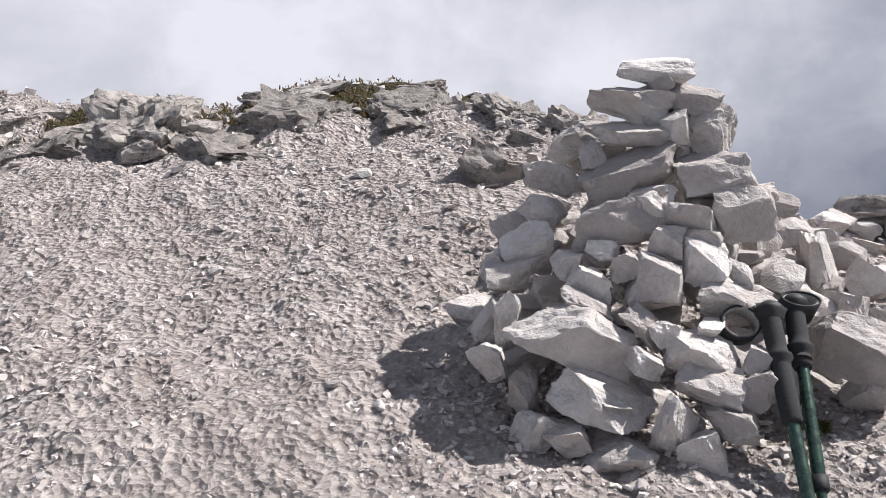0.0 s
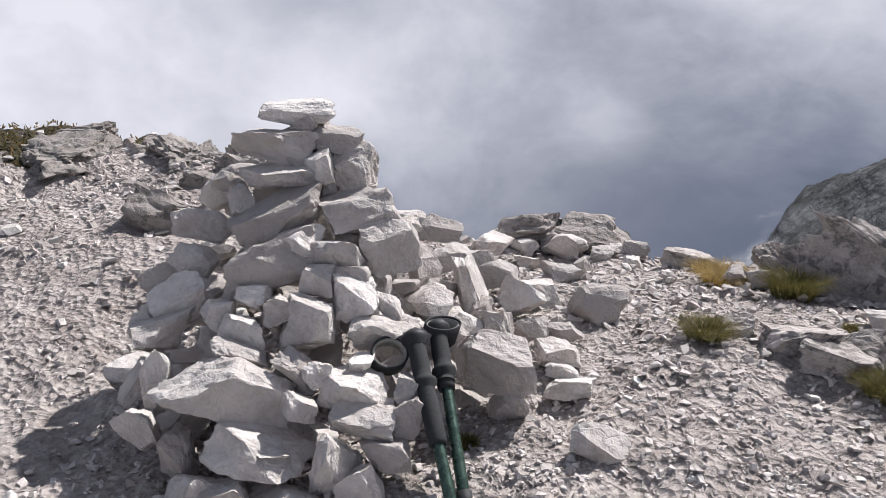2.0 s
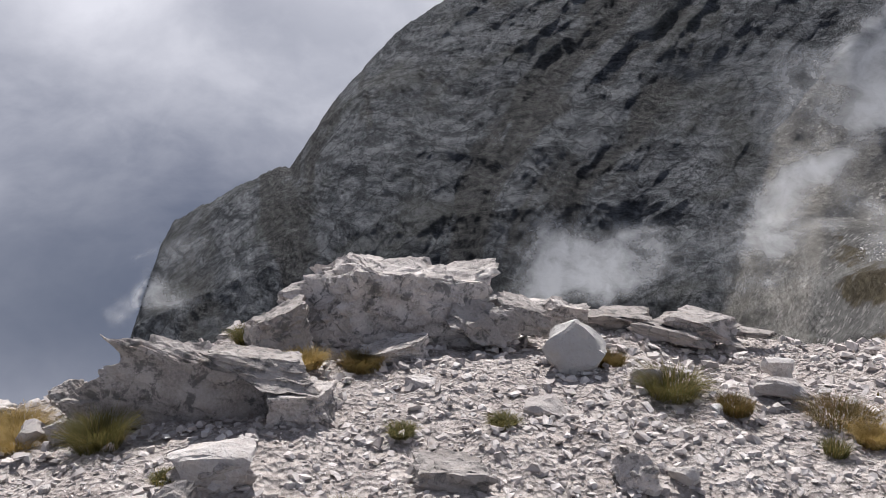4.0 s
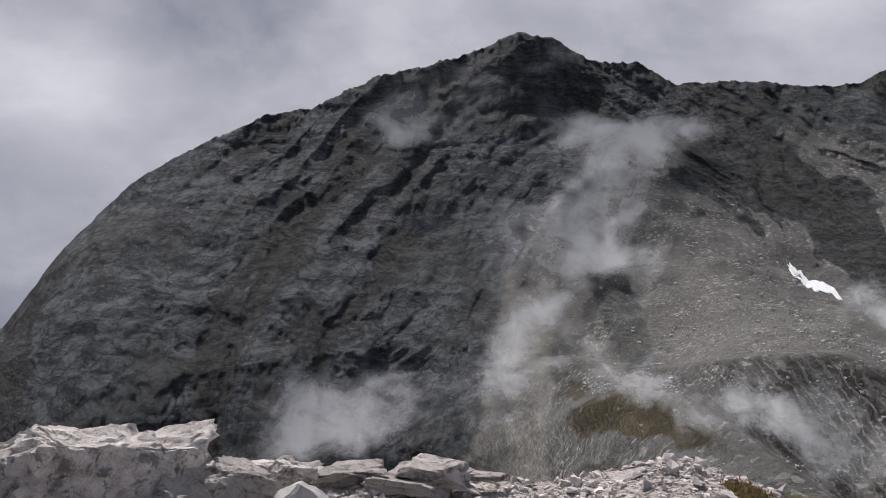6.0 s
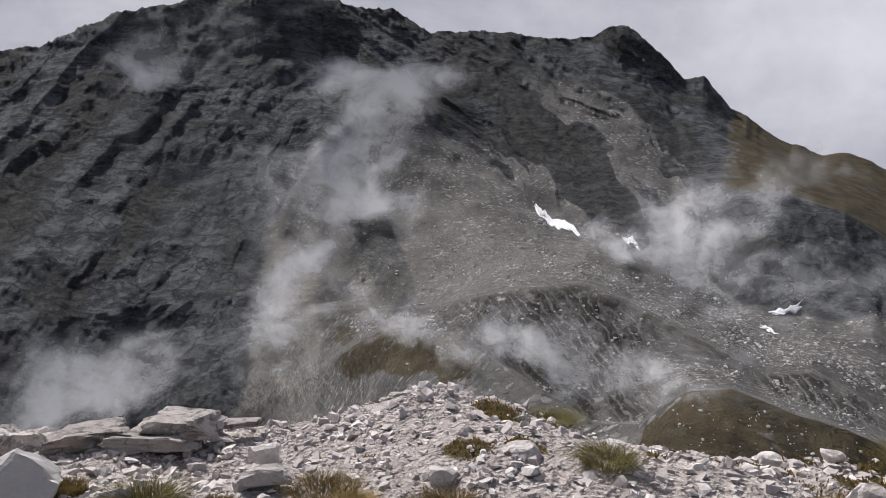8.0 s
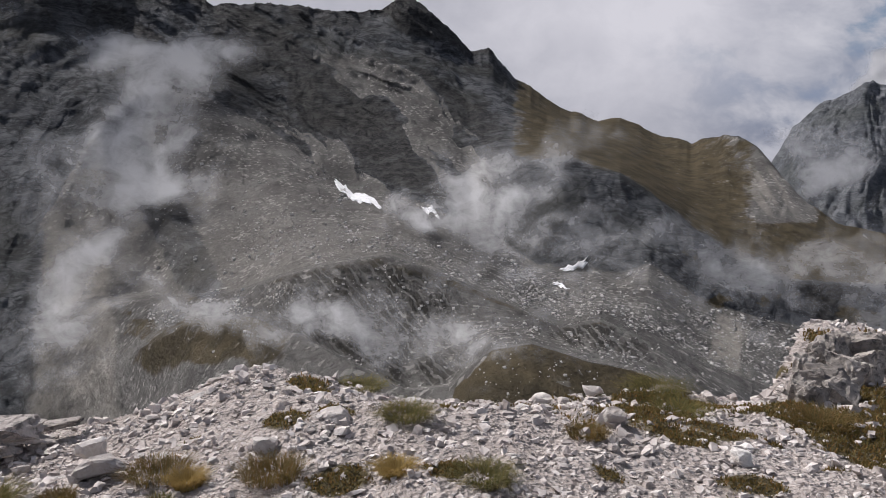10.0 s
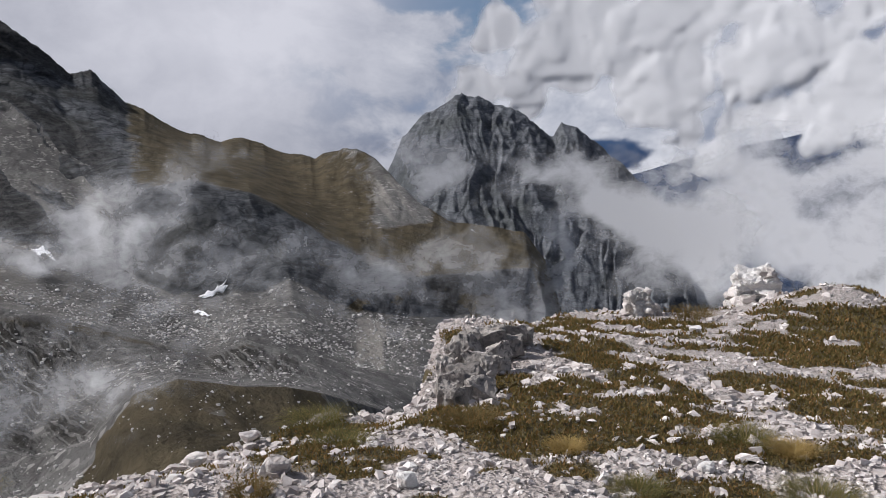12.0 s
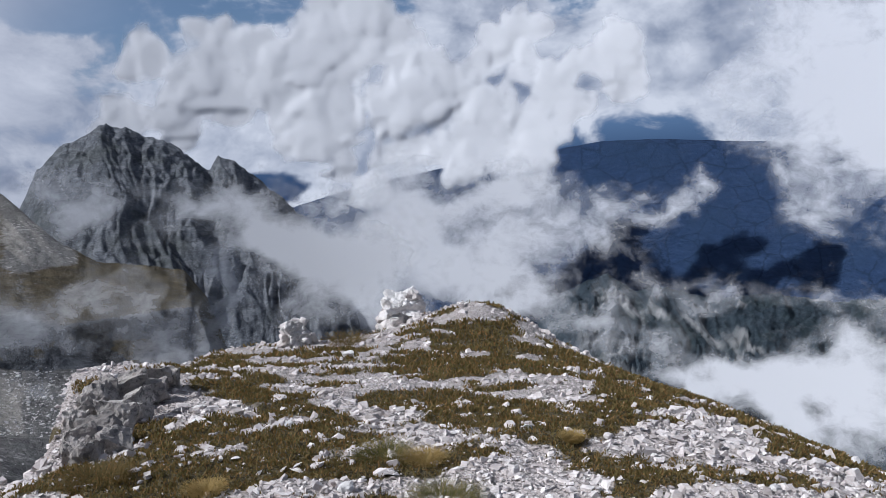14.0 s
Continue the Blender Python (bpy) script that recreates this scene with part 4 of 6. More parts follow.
cairn_stone(0.928, 2.336, 0.457, 0.270, 0.216, 0.123, -22, 6, 27)
cairn_stone(0.145, 2.500, 0.331, 0.194, 0.155, 0.073, -3, 48, 28)
cairn_stone(0.190, 2.437, 0.348, 0.125, 0.195, 0.244, -6, 4, 29)
cairn_stone(0.447, 2.252, 0.340, 0.553, 0.240, 0.249, -12, -24, 30)
cairn_stone(0.619, 2.261, 0.403, 0.187, 0.150, 0.094, -16, -38, 31)
cairn_stone(0.470, 2.388, 0.432, 0.215, 0.172, 0.073, -12, -20, 32)
cairn_stone(0.773, 2.156, 0.353, 0.241, 0.193, 0.103, -21, -2, 33)
cairn_stone(0.807, 2.080, 0.282, 0.237, 0.189, 0.128, -22, -6, 34)
cairn_stone(0.680, 2.013, 0.165, 0.153, 0.217, 0.272, -20, -8, 35)
cairn_stone(0.456, 2.132, 0.218, 0.359, 0.240, 0.166, -13, -26, 36)
cairn_stone(0.489, 2.087, 0.231, 0.139, 0.120, 0.035, -14, -8, 37)
cairn_stone(0.234, 2.224, 0.201, 0.130, 0.182, 0.227, -7, 10, 38)
cairn_stone(0.254, 2.108, 0.108, 0.161, 0.145, 0.181, -8, -20, 39)
cairn_stone(0.360, 2.058, 0.120, 0.176, 0.141, 0.114, -11, 14, 40)
cairn_stone(0.468, 2.007, 0.076, 0.316, 0.240, 0.112, -14, 28, 41)
cairn_stone(0.841, 1.997, 0.196, 0.178, 0.143, 0.115, -24, 6, 42)
cairn_stone(0.622, 1.906, 0.052, 0.165, 0.132, 0.087, -19, -6, 43)
cairn_stone(0.732, 1.940, 0.124, 0.151, 0.121, 0.151, -22, 30, 44)
cairn_stone(0.928, 2.055, 0.272, 0.122, 0.136, 0.170, -25, -10, 45)
cairn_stone(0.140, 2.341, 0.242, 0.155, 0.165, 0.206, -5, 20, 46)
cairn_stone(0.598, 2.138, 0.337, 0.132, 0.120, 0.099, -17, -20, 47)
cairn_stone(0.687, 2.214, 0.395, 0.116, 0.120, 0.101, -18, 10, 48)
cairn_stone(0.349, 2.369, 0.395, 0.142, 0.120, 0.102, -10, 0, 49)
cairn_stone(0.831, 2.215, 0.405, 0.089, 0.120, 0.073, -21, 0, 50)
cairn_stone(0.510, 1.931, 0.052, 0.145, 0.120, 0.087, -16, 10, 51)
cairn_stone(0.951, 2.107, 0.341, 0.112, 0.120, 0.098, -25, 0, 52)
cairn_stone(1.160, 2.707, 0.707, 0.123, 0.120, 0.079, -24, 0, 53)
cairn_stone(0.189, 2.707, 0.453, 0.136, 0.120, 0.136, -5, 0, 54)
cairn_stone(1.069, 2.264, 0.417, 0.137, 0.120, 0.118, -26, 0, 55)
cairn_stone(0.762, 2.491, 0.600, 0.145, 0.120, 0.124, -18, 0, 56)
cairn_stone(0.531, 2.544, 0.568, 0.148, 0.120, 0.085, -13, 0, 57)
cairn_stone(0.723, 2.622, 0.704, 0.192, 0.153, 0.128, -16, 0, 58)
# the rubble that spreads from its foot
rubble_stone(1.311, 2.248, 0.308, 0.361, 0.240, 0.264, -25, -12, 59)
rubble_stone(1.360, 2.182, 0.159, 0.159, 0.127, 0.147, -27, -20, 60)
rubble_stone(1.482, 2.867, 0.345, 0.156, 0.265, 0.332, -23, 12, 61)
rubble_stone(1.601, 3.483, 0.262, 0.308, 0.240, 0.158, -21, 25, 62)
rubble_stone(1.791, 3.988, 0.261, 0.281, 0.225, 0.178, -21, -8, 63)
rubble_stone(2.137, 3.959, 0.149, 0.289, 0.231, 0.117, -25, 4, 64)
rubble_stone(1.836, 3.093, 0.174, 0.268, 0.214, 0.184, -27, -32, 65)
rubble_stone(2.015, 3.181, 0.131, 0.244, 0.195, 0.124, -29, -6, 66)
rubble_stone(1.843, 2.696, 0.153, 0.213, 0.170, 0.087, -30, 0, 67)
rubble_stone(1.719, 2.733, 0.163, 0.158, 0.126, 0.125, -28, 10, 68)
rubble_stone(1.710, 2.486, 0.160, 0.199, 0.159, 0.121, -30, 4, 69)
rubble_stone(1.663, 2.357, 0.143, 0.137, 0.110, 0.078, -31, 0, 70)
rubble_stone(1.637, 2.249, 0.140, 0.206, 0.165, 0.079, -31, 10, 71)
rubble_stone(1.463, 2.589, 0.275, 0.197, 0.158, 0.155, -25, -6, 72)
rubble_stone(2.352, 4.006, -0.019, 0.215, 0.172, 0.107, -28, 0, 73)
rubble_stone(2.392, 3.629, 0.037, 0.278, 0.223, 0.148, -30, -6, 74)
rubble_stone(2.521, 3.628, 0.036, 0.108, 0.132, 0.165, -32, 10, 75)
rubble_stone(1.646, 4.141, 0.297, 0.218, 0.175, 0.124, -19, 0, 77)
rubble_stone(1.778, 3.470, 0.228, 0.212, 0.169, 0.193, -24, 0, 78)
rubble_stone(1.835, 3.316, 0.211, 0.206, 0.165, 0.157, -26, 10, 79)
rubble_stone(1.483, 2.736, 0.277, 0.147, 0.126, 0.157, -24, 0, 80)
rubble_stone(1.368, 3.038, 0.285, 0.157, 0.126, 0.140, -20, -10, 81)
rubble_stone(1.431, 3.366, 0.305, 0.199, 0.159, 0.182, -19, 0, 82)
rubble_stone(1.294, 2.585, 0.271, 0.162, 0.129, 0.148, -22, 0, 83)
rubble_stone(2.765, 4.246, -0.032, 0.230, 0.184, 0.098, -31, 0, 84)
rubble_stone(2.872, 4.005, -0.032, 0.186, 0.149, 0.095, -33, 0, 85)
rubble_stone(2.946, 3.746, -0.018, 0.143, 0.114, 0.076, -36, 0, 86)

# the heart of the pile, seen in the gaps between the outer stones
for k in range(150):
    level = random.random() ** 1.5
    z = 0.08 + 1.0 * level
    reach = float(np.interp(z, [0.08, 0.43, 0.65, 0.97, 1.1], [0.78, 0.60, 0.36, 0.12, 0.05])) * math.sqrt(random.random())
    turn = random.uniform(0, 2 * math.pi)
    size = random.uniform(0.14, 0.26) * (1 - 0.45 * level)
    cairn_stone(0.85 + reach * math.cos(turn), 3.0 + reach * math.sin(turn), z, size, size * 0.9, size * 0.6, random.uniform(0, 360), random.uniform(-25, 25), 300 + k)


# ---- stones, outcrops and boulders on the summit
KINDS = {"loose": ("stone", "loose angular grey limestone block lying on the gravel", STONE, "stone"),
         "outcrop": ("outcrop", "weathered grey bedrock outcrop showing through the gravel", BOULDER, "rock"),
         "pale": ("stone", "bright white broken limestone block on the gravel", PALE, "stone"),
         "crag": ("crag", "pale broken rock step on the rim of the ridge", CREST, "rock")}


def field_stone(kind, x, y, z, w, d, h, yaw, roll, seed):
    x, y, z, w, d, h = (k * PLAN for k in (x, y, z, w, d, h))
    if kind == "loose" and y < -2.5 * PLAN:
        w, d, h = 0.65 * w, 0.65 * d, 0.65 * h
    if kind == "outcrop":
        h, z = 0.85 * h, z - 0.1 * h
        if x > 6 * PLAN:
            h = 0.65 * h
    name, label, mat, category = KINDS[kind]
    if category == "rock":
        if kind == "crag":
            w, d, h = 1.5 * w, 1.5 * d, 1.35 * h
        ob = new(name, crag_mesh(name, seed, w, d, h * 1.15, mat, 4, cells=44 if kind == "crag" else 26, jut=0.13, flat=0.5 if kind == "crag" else 2.2))
    else:
        ob = new(name, stone_mesh(name, seed, w, d, h * 1.15, mat, 3))
    ob.matrix_basis = pose(x, y, z - 0.06 * h, random.uniform(-8, 4), -roll, yaw)
    tagged(ob, label, category, "scattered stones" if category == "stone" else "rocks on the summit")


# shelf of bedrock on the rim behind the cairn
field_stone("outcrop", 2.62, 4.50, 0.05, 0.60, 0.40, 0.30, -26, 6, 920)
field_stone("outcrop", 2.98, 4.32, 0.04, 0.66, 0.40, 0.26, -30, -6, 921)
# ledges of bedrock along the north crest
for k in range(16):
    px = random.uniform(-3.4, 0.7)
    py = random.uniform(5.5, 6.2)
    wide = random.uniform(0.18, 0.46)
    field_stone("outcrop", px, py, float(summit(px * PLAN, py * PLAN)) / PLAN - 0.01, wide, wide * 0.7, wide * random.uniform(0.35, 0.55), random.uniform(-30, 30), random.uniform(-14, 14), 900 + k)
for k, (px, py, wide, deep, high, lift) in enumerate(((-1.62, 2.95, 0.46, 0.5, 0.26, 0.00), (-1.08, 2.86, 0.58, 0.8, 0.40, 0.02), (-0.52, 2.95, 0.56, 0.6, 0.34, 0.02), (-0.10, 3.02, 0.46, 0.5, 0.30, 0.02), (0.30, 2.9, 0.24, 0.4, 0.22, 0.0),
                                                       (-1.36, 2.75, 0.40, 0.5, 0.24, 0.0), (-0.78, 2.72, 0.46, 0.5, 0.22, 0.0), (0.52, 2.75, 0.34, 0.5, 0.26, 0.0))):
    crest_rock = new("outcrop", crag_mesh("outcrop", 640 + k, wide, deep, high * 0.85, CREST, 5, cells=260, jut=0.09, rough=0.20, flat=1.6))
    crest_rock.matrix_basis = pose(px, py, float(summit(px, py, False)) + lift - 0.035, 8, 0, -8 + 5 * k)
    tagged(crest_rock, "rugged grey-brown bedrock breaking out along the crest", "rock", "rocks on the summit")
# single stones and outcrops on the summit ground
field_stone("outcrop", -2.04, 6.10, 0.55, 0.58, 0.33, 0.22, 18, 0, 87)
field_stone("outcrop", -0.97, 6.09, 0.57, 0.72, 0.36, 0.24, 8, 4, 88)
field_stone("outcrop", -0.07, 6.27, 0.59, 0.51, 0.31, 0.20, 0, -4, 89)
field_stone("outcrop", 0.51, 5.64, 0.52, 0.25, 0.18, 0.15, -6, 0, 90)
field_stone("outcrop", 0.35, 4.46, 0.41, 0.51, 0.36, 0.31, -5, -32, 91)
field_stone("outcrop", -1.95, 5.07, 0.43, 0.38, 0.27, 0.18, 20, 0, 92)
field_stone("outcrop", -2.99, 5.90, 0.51, 0.53, 0.22, 0.14, 26, 0, 93)
field_stone("outcrop", 0.58, 5.01, 0.45, 0.34, 0.24, 0.17, -7, -20, 94)
field_stone("outcrop", -1.72, 5.41, 0.47, 0.53, 0.25, 0.16, 17, 5, 95)
field_stone("loose", 2.14, 2.85, 0.18, 0.30, 0.21, 0.16, -27, 6, 96)
field_stone("loose", 3.06, 2.83, 0.19, 0.18, 0.12, 0.11, -40, 0, 97)
field_stone("loose", 3.02, 2.96, 0.16, 0.15, 0.11, 0.10, -39, 0, 98)
field_stone("outcrop", 3.04, 1.99, 0.24, 0.36, 0.23, 0.15, -50, -10, 99)
field_stone("outcrop", 2.51, 2.37, 0.22, 0.22, 0.15, 0.12, -38, 8, 100)
field_stone("outcrop", 2.62, 2.13, 0.24, 0.35, 0.24, 0.15, -43, 14, 101)
field_stone("outcrop", 2.76, 1.98, 0.25, 0.30, 0.21, 0.19, -47, 18, 102)
field_stone("outcrop", 2.60, 1.96, 0.23, 0.34, 0.23, 0.15, -45, -4, 103)
field_stone("outcrop", 3.48, 1.21, 0.18, 0.35, 0.24, 0.16, -67, -10, 104)
field_stone("outcrop", 3.09, 1.18, 0.20, 0.42, 0.29, 0.23, -64, -16, 105)
field_stone("outcrop", 3.38, 0.74, 0.17, 0.30, 0.21, 0.19, -74, -6, 106)
field_stone("loose", 4.24, 1.72, 0.14, 0.17, 0.12, 0.10, -64, -14, 107)
field_stone("loose", 4.26, 1.08, 0.14, 0.24, 0.15, 0.10, -73, -8, 108)
field_stone("loose", 2.70, 1.63, 0.19, 0.15, 0.11, 0.09, -51, 0, 109)
field_stone("loose", 2.92, 1.47, 0.17, 0.15, 0.11, 0.07, -57, 0, 110)
field_stone("pale", 4.86, 1.11, 0.21, 0.34, 0.24, 0.30, -76, -20, 111)
field_stone("loose", 4.27, 1.09, 0.13, 0.25, 0.14, 0.09, -74, 0, 112)
field_stone("outcrop", 6.38, 0.61, -0.02, 0.72, 0.43, 0.28, -85, -4, 113)
field_stone("outcrop", 6.26, 1.13, -0.03, 0.61, 0.41, 0.27, -79, 6, 114)
field_stone("loose", 3.05, 2.01, 0.24, 0.33, 0.23, 0.15, -48, 0, 115)
field_stone("outcrop", 3.51, 1.22, 0.18, 0.34, 0.24, 0.16, -67, -8, 116)
field_stone("outcrop", 3.85, 0.58, 0.17, 0.22, 0.16, 0.20, -81, 10, 117)
field_stone("loose", 4.78, 0.70, 0.16, 0.18, 0.13, 0.16, -81, 0, 118)
field_stone("outcrop", 6.21, 1.83, -0.04, 0.30, 0.21, 0.23, -72, 0, 119)
field_stone("outcrop", 6.31, 1.62, -0.04, 0.26, 0.18, 0.24, -74, 0, 120)
field_stone("loose", 5.07, 0.08, 0.12, 0.27, 0.13, 0.09, -91, 0, 121)
field_stone("loose", 3.96, 0.39, 0.13, 0.14, 0.10, 0.09, -85, 20, 122)
field_stone("outcrop", 2.43, 4.49, 0.00, 0.27, 0.19, 0.19, -26, 6, 125)
field_stone("loose", 2.51, 4.32, -0.02, 0.19, 0.13, 0.13, -28, 0, 126)
field_stone("loose", 2.73, 4.30, -0.02, 0.23, 0.16, 0.14, -30, -10, 127)
field_stone("loose", 2.97, 4.03, -0.03, 0.23, 0.16, 0.11, -34, -6, 128)
field_stone("outcrop", 3.22, 3.60, 0.05, 0.39, 0.26, 0.17, -39, -6, 129)
field_stone("loose", 2.74, 4.20, -0.01, 0.30, 0.21, 0.17, -31, -6, 130)
field_stone("loose", 3.09, 3.95, -0.02, 0.22, 0.16, 0.14, -36, -6, 131)
field_stone("loose", 1.52, 1.85, 0.15, 0.25, 0.17, 0.12, -34, -30, 132)
field_stone("outcrop", 6.15, 0.79, -0.06, 0.61, 0.27, 0.17, -80, -6, 133)
field_stone("outcrop", 6.65, -1.10, -0.06, 0.60, 0.27, 0.18, -102, 4, 134)
field_stone("pale", 6.44, -0.64, -0.07, 0.42, 0.19, 0.13, -97, 10, 135)
field_stone("outcrop", 6.29, 1.52, -0.07, 0.48, 0.21, 0.14, -73, 10, 136)
field_stone("outcrop", 6.47, 0.32, -0.08, 0.39, 0.17, 0.11, -86, 0, 137)
field_stone("loose", 5.78, 0.11, -0.04, 0.20, 0.14, 0.15, -88, 0, 139)
field_stone("loose", 6.10, -1.71, -0.09, 0.22, 0.15, 0.16, -110, 0, 140)
field_stone("loose", 5.11, -1.21, 0.14, 0.20, 0.14, 0.15, -107, 20, 141)
field_stone("loose", 4.92, -0.76, 0.14, 0.16, 0.11, 0.12, -102, 0, 142)
field_stone("loose", 4.74, -3.00, -0.02, 0.25, 0.18, 0.21, -128, -20, 143)
field_stone("loose", 5.78, -3.10, -0.25, 0.27, 0.19, 0.13, -122, 0, 144)
field_stone("pale", 5.65, -1.99, -0.07, 0.29, 0.18, 0.12, -113, 0, 145)
field_stone("outcrop", 6.54, -0.82, -0.07, 0.56, 0.22, 0.14, -99, 10, 146)
field_stone("outcrop", 6.15, -4.65, -0.50, 0.43, 0.23, 0.15, -131, 0, 147)
field_stone("loose", 4.01, -3.34, -0.09, 0.19, 0.14, 0.15, -136, -30, 148)
field_stone("loose", 6.10, -3.81, -0.38, 0.30, 0.21, 0.14, -126, 0, 149)
field_stone("crag", 6.25, -6.89, -0.53, 0.33, 0.23, 0.32, -142, -20, 150)
field_stone("crag", 6.01, -6.36, -0.50, 0.25, 0.17, 0.27, -141, 10, 151)
field_stone("crag", 5.63, -5.82, -0.48, 0.23, 0.16, 0.22, -140, 0, 152)
field_stone("crag", 5.57, -5.99, -0.47, 0.32, 0.23, 0.25, -142, 15, 153)
field_stone("crag", 5.72, -6.44, -0.50, 0.31, 0.21, 0.29, -143, -10, 154)
field_stone("crag", 6.49, -7.31, -0.57, 0.28, 0.20, 0.27, -142, 20, 155)
field_stone("crag", 6.45, -7.60, -0.59, 0.33, 0.23, 0.27, -143, 0, 156)
field_stone("crag", 6.48, -7.97, -0.61, 0.37, 0.26, 0.24, -145, -10, 157)
field_stone("crag", 6.01, -7.09, -0.59, 0.29, 0.20, 0.25, -144, 10, 158)
field_stone("crag", 5.12, -5.30, -0.37, 0.21, 0.14, 0.19, -141, 0, 159)
field_stone("crag", 6.21, -7.73, -0.65, 0.28, 0.20, 0.20, -145, 0, 160)
field_stone("crag", 5.16, -5.68, -0.43, 0.24, 0.17, 0.20, -143, -15, 161)
field_stone("crag", 5.33, -5.35, -0.41, 0.16, 0.12, 0.20, -140, 0, 162)
field_stone("crag", 6.40, -8.27, -0.67, 0.30, 0.21, 0.20, -146, 5, 163)
field_stone("crag", 5.96, -6.18, -0.49, 0.17, 0.16, 0.27, -140, 0, 164)
field_stone("pale", 6.01, -12.93, -1.68, 0.25, 0.17, 0.18, -158, 0, 165)
field_stone("pale", 4.00, -3.35, -0.09, 0.14, 0.10, 0.15, -136, 40, 166)
field_stone("pale", 2.77, -4.84, -0.33, 0.12, 0.08, 0.09, -158, 0, 167)
field_stone("pale", 1.89, -6.88, -0.65, 0.15, 0.10, 0.10, -172, 0, 168)
field_stone("loose", 4.79, -2.99, -0.03, 0.23, 0.16, 0.20, -127, -20, 169)


# the broken edge of the ridge in the southeast
for k, (px, py, wide, high, el) in enumerate(((6.30, -6.55, 0.60, 0.60, -16.9), (6.55, -6.95, 0.75, 0.80, -16.0), (6.85, -7.5, 0.85, 1.0, -15.9), (7.15, -8.1, 0.95, 1.1, -15.3), (7.5, -8.7, 0.95, 1.1, -14.8), (7.9, -9.5, 0.9, 1.0, -14.4), (6.05, -6.1, 0.4, 0.4, -17.8))):
    px, py, wide, high = px * PLAN, py * PLAN, wide * PLAN, high * PLAN
    top = EYE.z + math.hypot(px - EYE.x, py - EYE.y) * math.tan(radians(el))
    ob = new("crag", crag_mesh("crag", 560 + k, wide, wide * 0.9, high, CREST, 5, cells=130, jut=0.10, rough=0.14, flat=0.5))
    ob.matrix_basis = pose(px, py, top - high / 2, 0, 0, 35 + 20 * k)
    tagged(ob, "dark ribbed rock step on the rim of the ridge", "rock", "rocks on the summit")


def boulder(x, y, z, w, d, h, yaw, roll, seed, label, pieces, cuts):
    """A big rock: its body, and the blocks that frost has split from it."""
    x, y, z, w, d, h = (k * PLAN for k in (x, y, z, w, d, h))
    ob = new("boulder", crag_mesh("boulder", seed, w, d, h, BOULDER, 6, cells=60, jut=0.045, rough=0.13, cuts=cuts))
    ob.matrix_basis = pose(x, y, z, 0, -roll, yaw)
    tagged(ob, label, "boulder", "rocks on the summit")
    for k, (name, *place, pyaw, proll) in enumerate(pieces):
        px, py, pz, pw, pd, ph = (q * PLAN for q in place)
        piece = part(name, crag_mesh(name, seed + 7 + k, pw, pd, ph, BOULDER, 5, cells=16, jut=0.06), ob)
        piece.matrix_basis = ob.matrix_basis.inverted() @ pose(px, py, pz, 0, -proll, pyaw)


boulder(3.56, 2.52, 0.25, 1.20, 0.62, 0.70, -56, -7, 501, "grey limestone boulder with a sunlit top edge, beside a grass tuft",
        [("slab", 3.66, 2.22, 0.36, 0.60, 0.40, 0.13, -60, -13), ("block", 3.22, 2.92, 0.22, 0.22, 0.22, 0.20, -40, 10), ("block", 3.66, 2.05, 0.20, 0.40, 0.3, 0.22, -58, -8)],
        (((0.05, -1, 0.10), 0.42), ((0.42, -0.12, 1), 0.42), ((-1, -0.2, 0.15), 0.72), ((1, -0.3, 0.55), 0.70), ((0, 1, 0.9), 0.6)))
boulder(4.92, 2.17, 0.27, 1.50, 0.8, 0.92, -56, -2, 521, "large lichen-spotted limestone boulder at the edge of the summit",
        [("block", 4.36, 2.66, 0.22, 0.42, 0.5, 0.36, -48, 14), ("block", 4.98, 1.70, 0.24, 0.50, 0.36, 0.30, -54, -4), ("slab", 4.50, 1.98, 0.16, 0.50, 0.26, 0.16, -50, 6),
         ("block", 5.22, 1.55, 0.22, 0.42, 0.34, 0.26, -60, -6), ("block", 5.5, 1.35, 0.16, 0.34, 0.3, 0.22, -60, 4)],
        (((0.04, -1, 0.16), 0.40), ((-1, -0.2, 0.8), 0.66), ((0.12, -0.10, 1), 0.52), ((1, -0.2, 0.12), 0.74), ((0, 1, 0.8), 0.6)))


def rock_tower(x, y, wide, high, seed, label):
    """A knob of shattered bedrock: angular blocks wedged on one another."""
    rng = np.random.default_rng(seed)
    x, y, wide, high = x * PLAN, y * PLAN, wide * PLAN, high * PLAN
    base = float(summit(x, y)) - 0.1 * high
    ob = tagged(new("rock_tower", crag_mesh("rock_tower", seed, wide * 0.92, wide * 0.8, high, PALE, 5, cells=60, jut=0.16, rough=0.16, flat=1.2)), label, "rock", "rocks on the summit")
    ob.matrix_basis = pose(x, y, base + 0.45 * high, 0, 0, 40)
    for k in range(16):
        a, w = rng.uniform(0, 2 * math.pi), rng.random()
        size = wide * rng.uniform(0.22, 0.42)
        q = wide * (0.42 - 0.22 * w)
        block = part("block", stone_mesh("block", seed + k, size, size * 0.8, size * rng.uniform(0.5, 0.9), STONE, 3, planes=14, rough=0.12), ob)
        block.matrix_basis = ob.matrix_basis.inverted() @ pose(x + q * math.cos(a), y + q * math.sin(a), base + high * (0.12 + 0.75 * w), rng.uniform(-30, 30), rng.uniform(-30, 30), rng.uniform(0, 360))


rock_tower(6.62, -18.1, 1.25, 1.05, 801, "white craggy limestone knob on the ridge crest")
rock_tower(7.20, -18.6, 0.70, 0.50, 831, "low pale rock beside the larger knob on the crest")
rock_tower(8.05, -15.3, 0.90, 0.75, 861, "small white rock spike on the ridge crest")


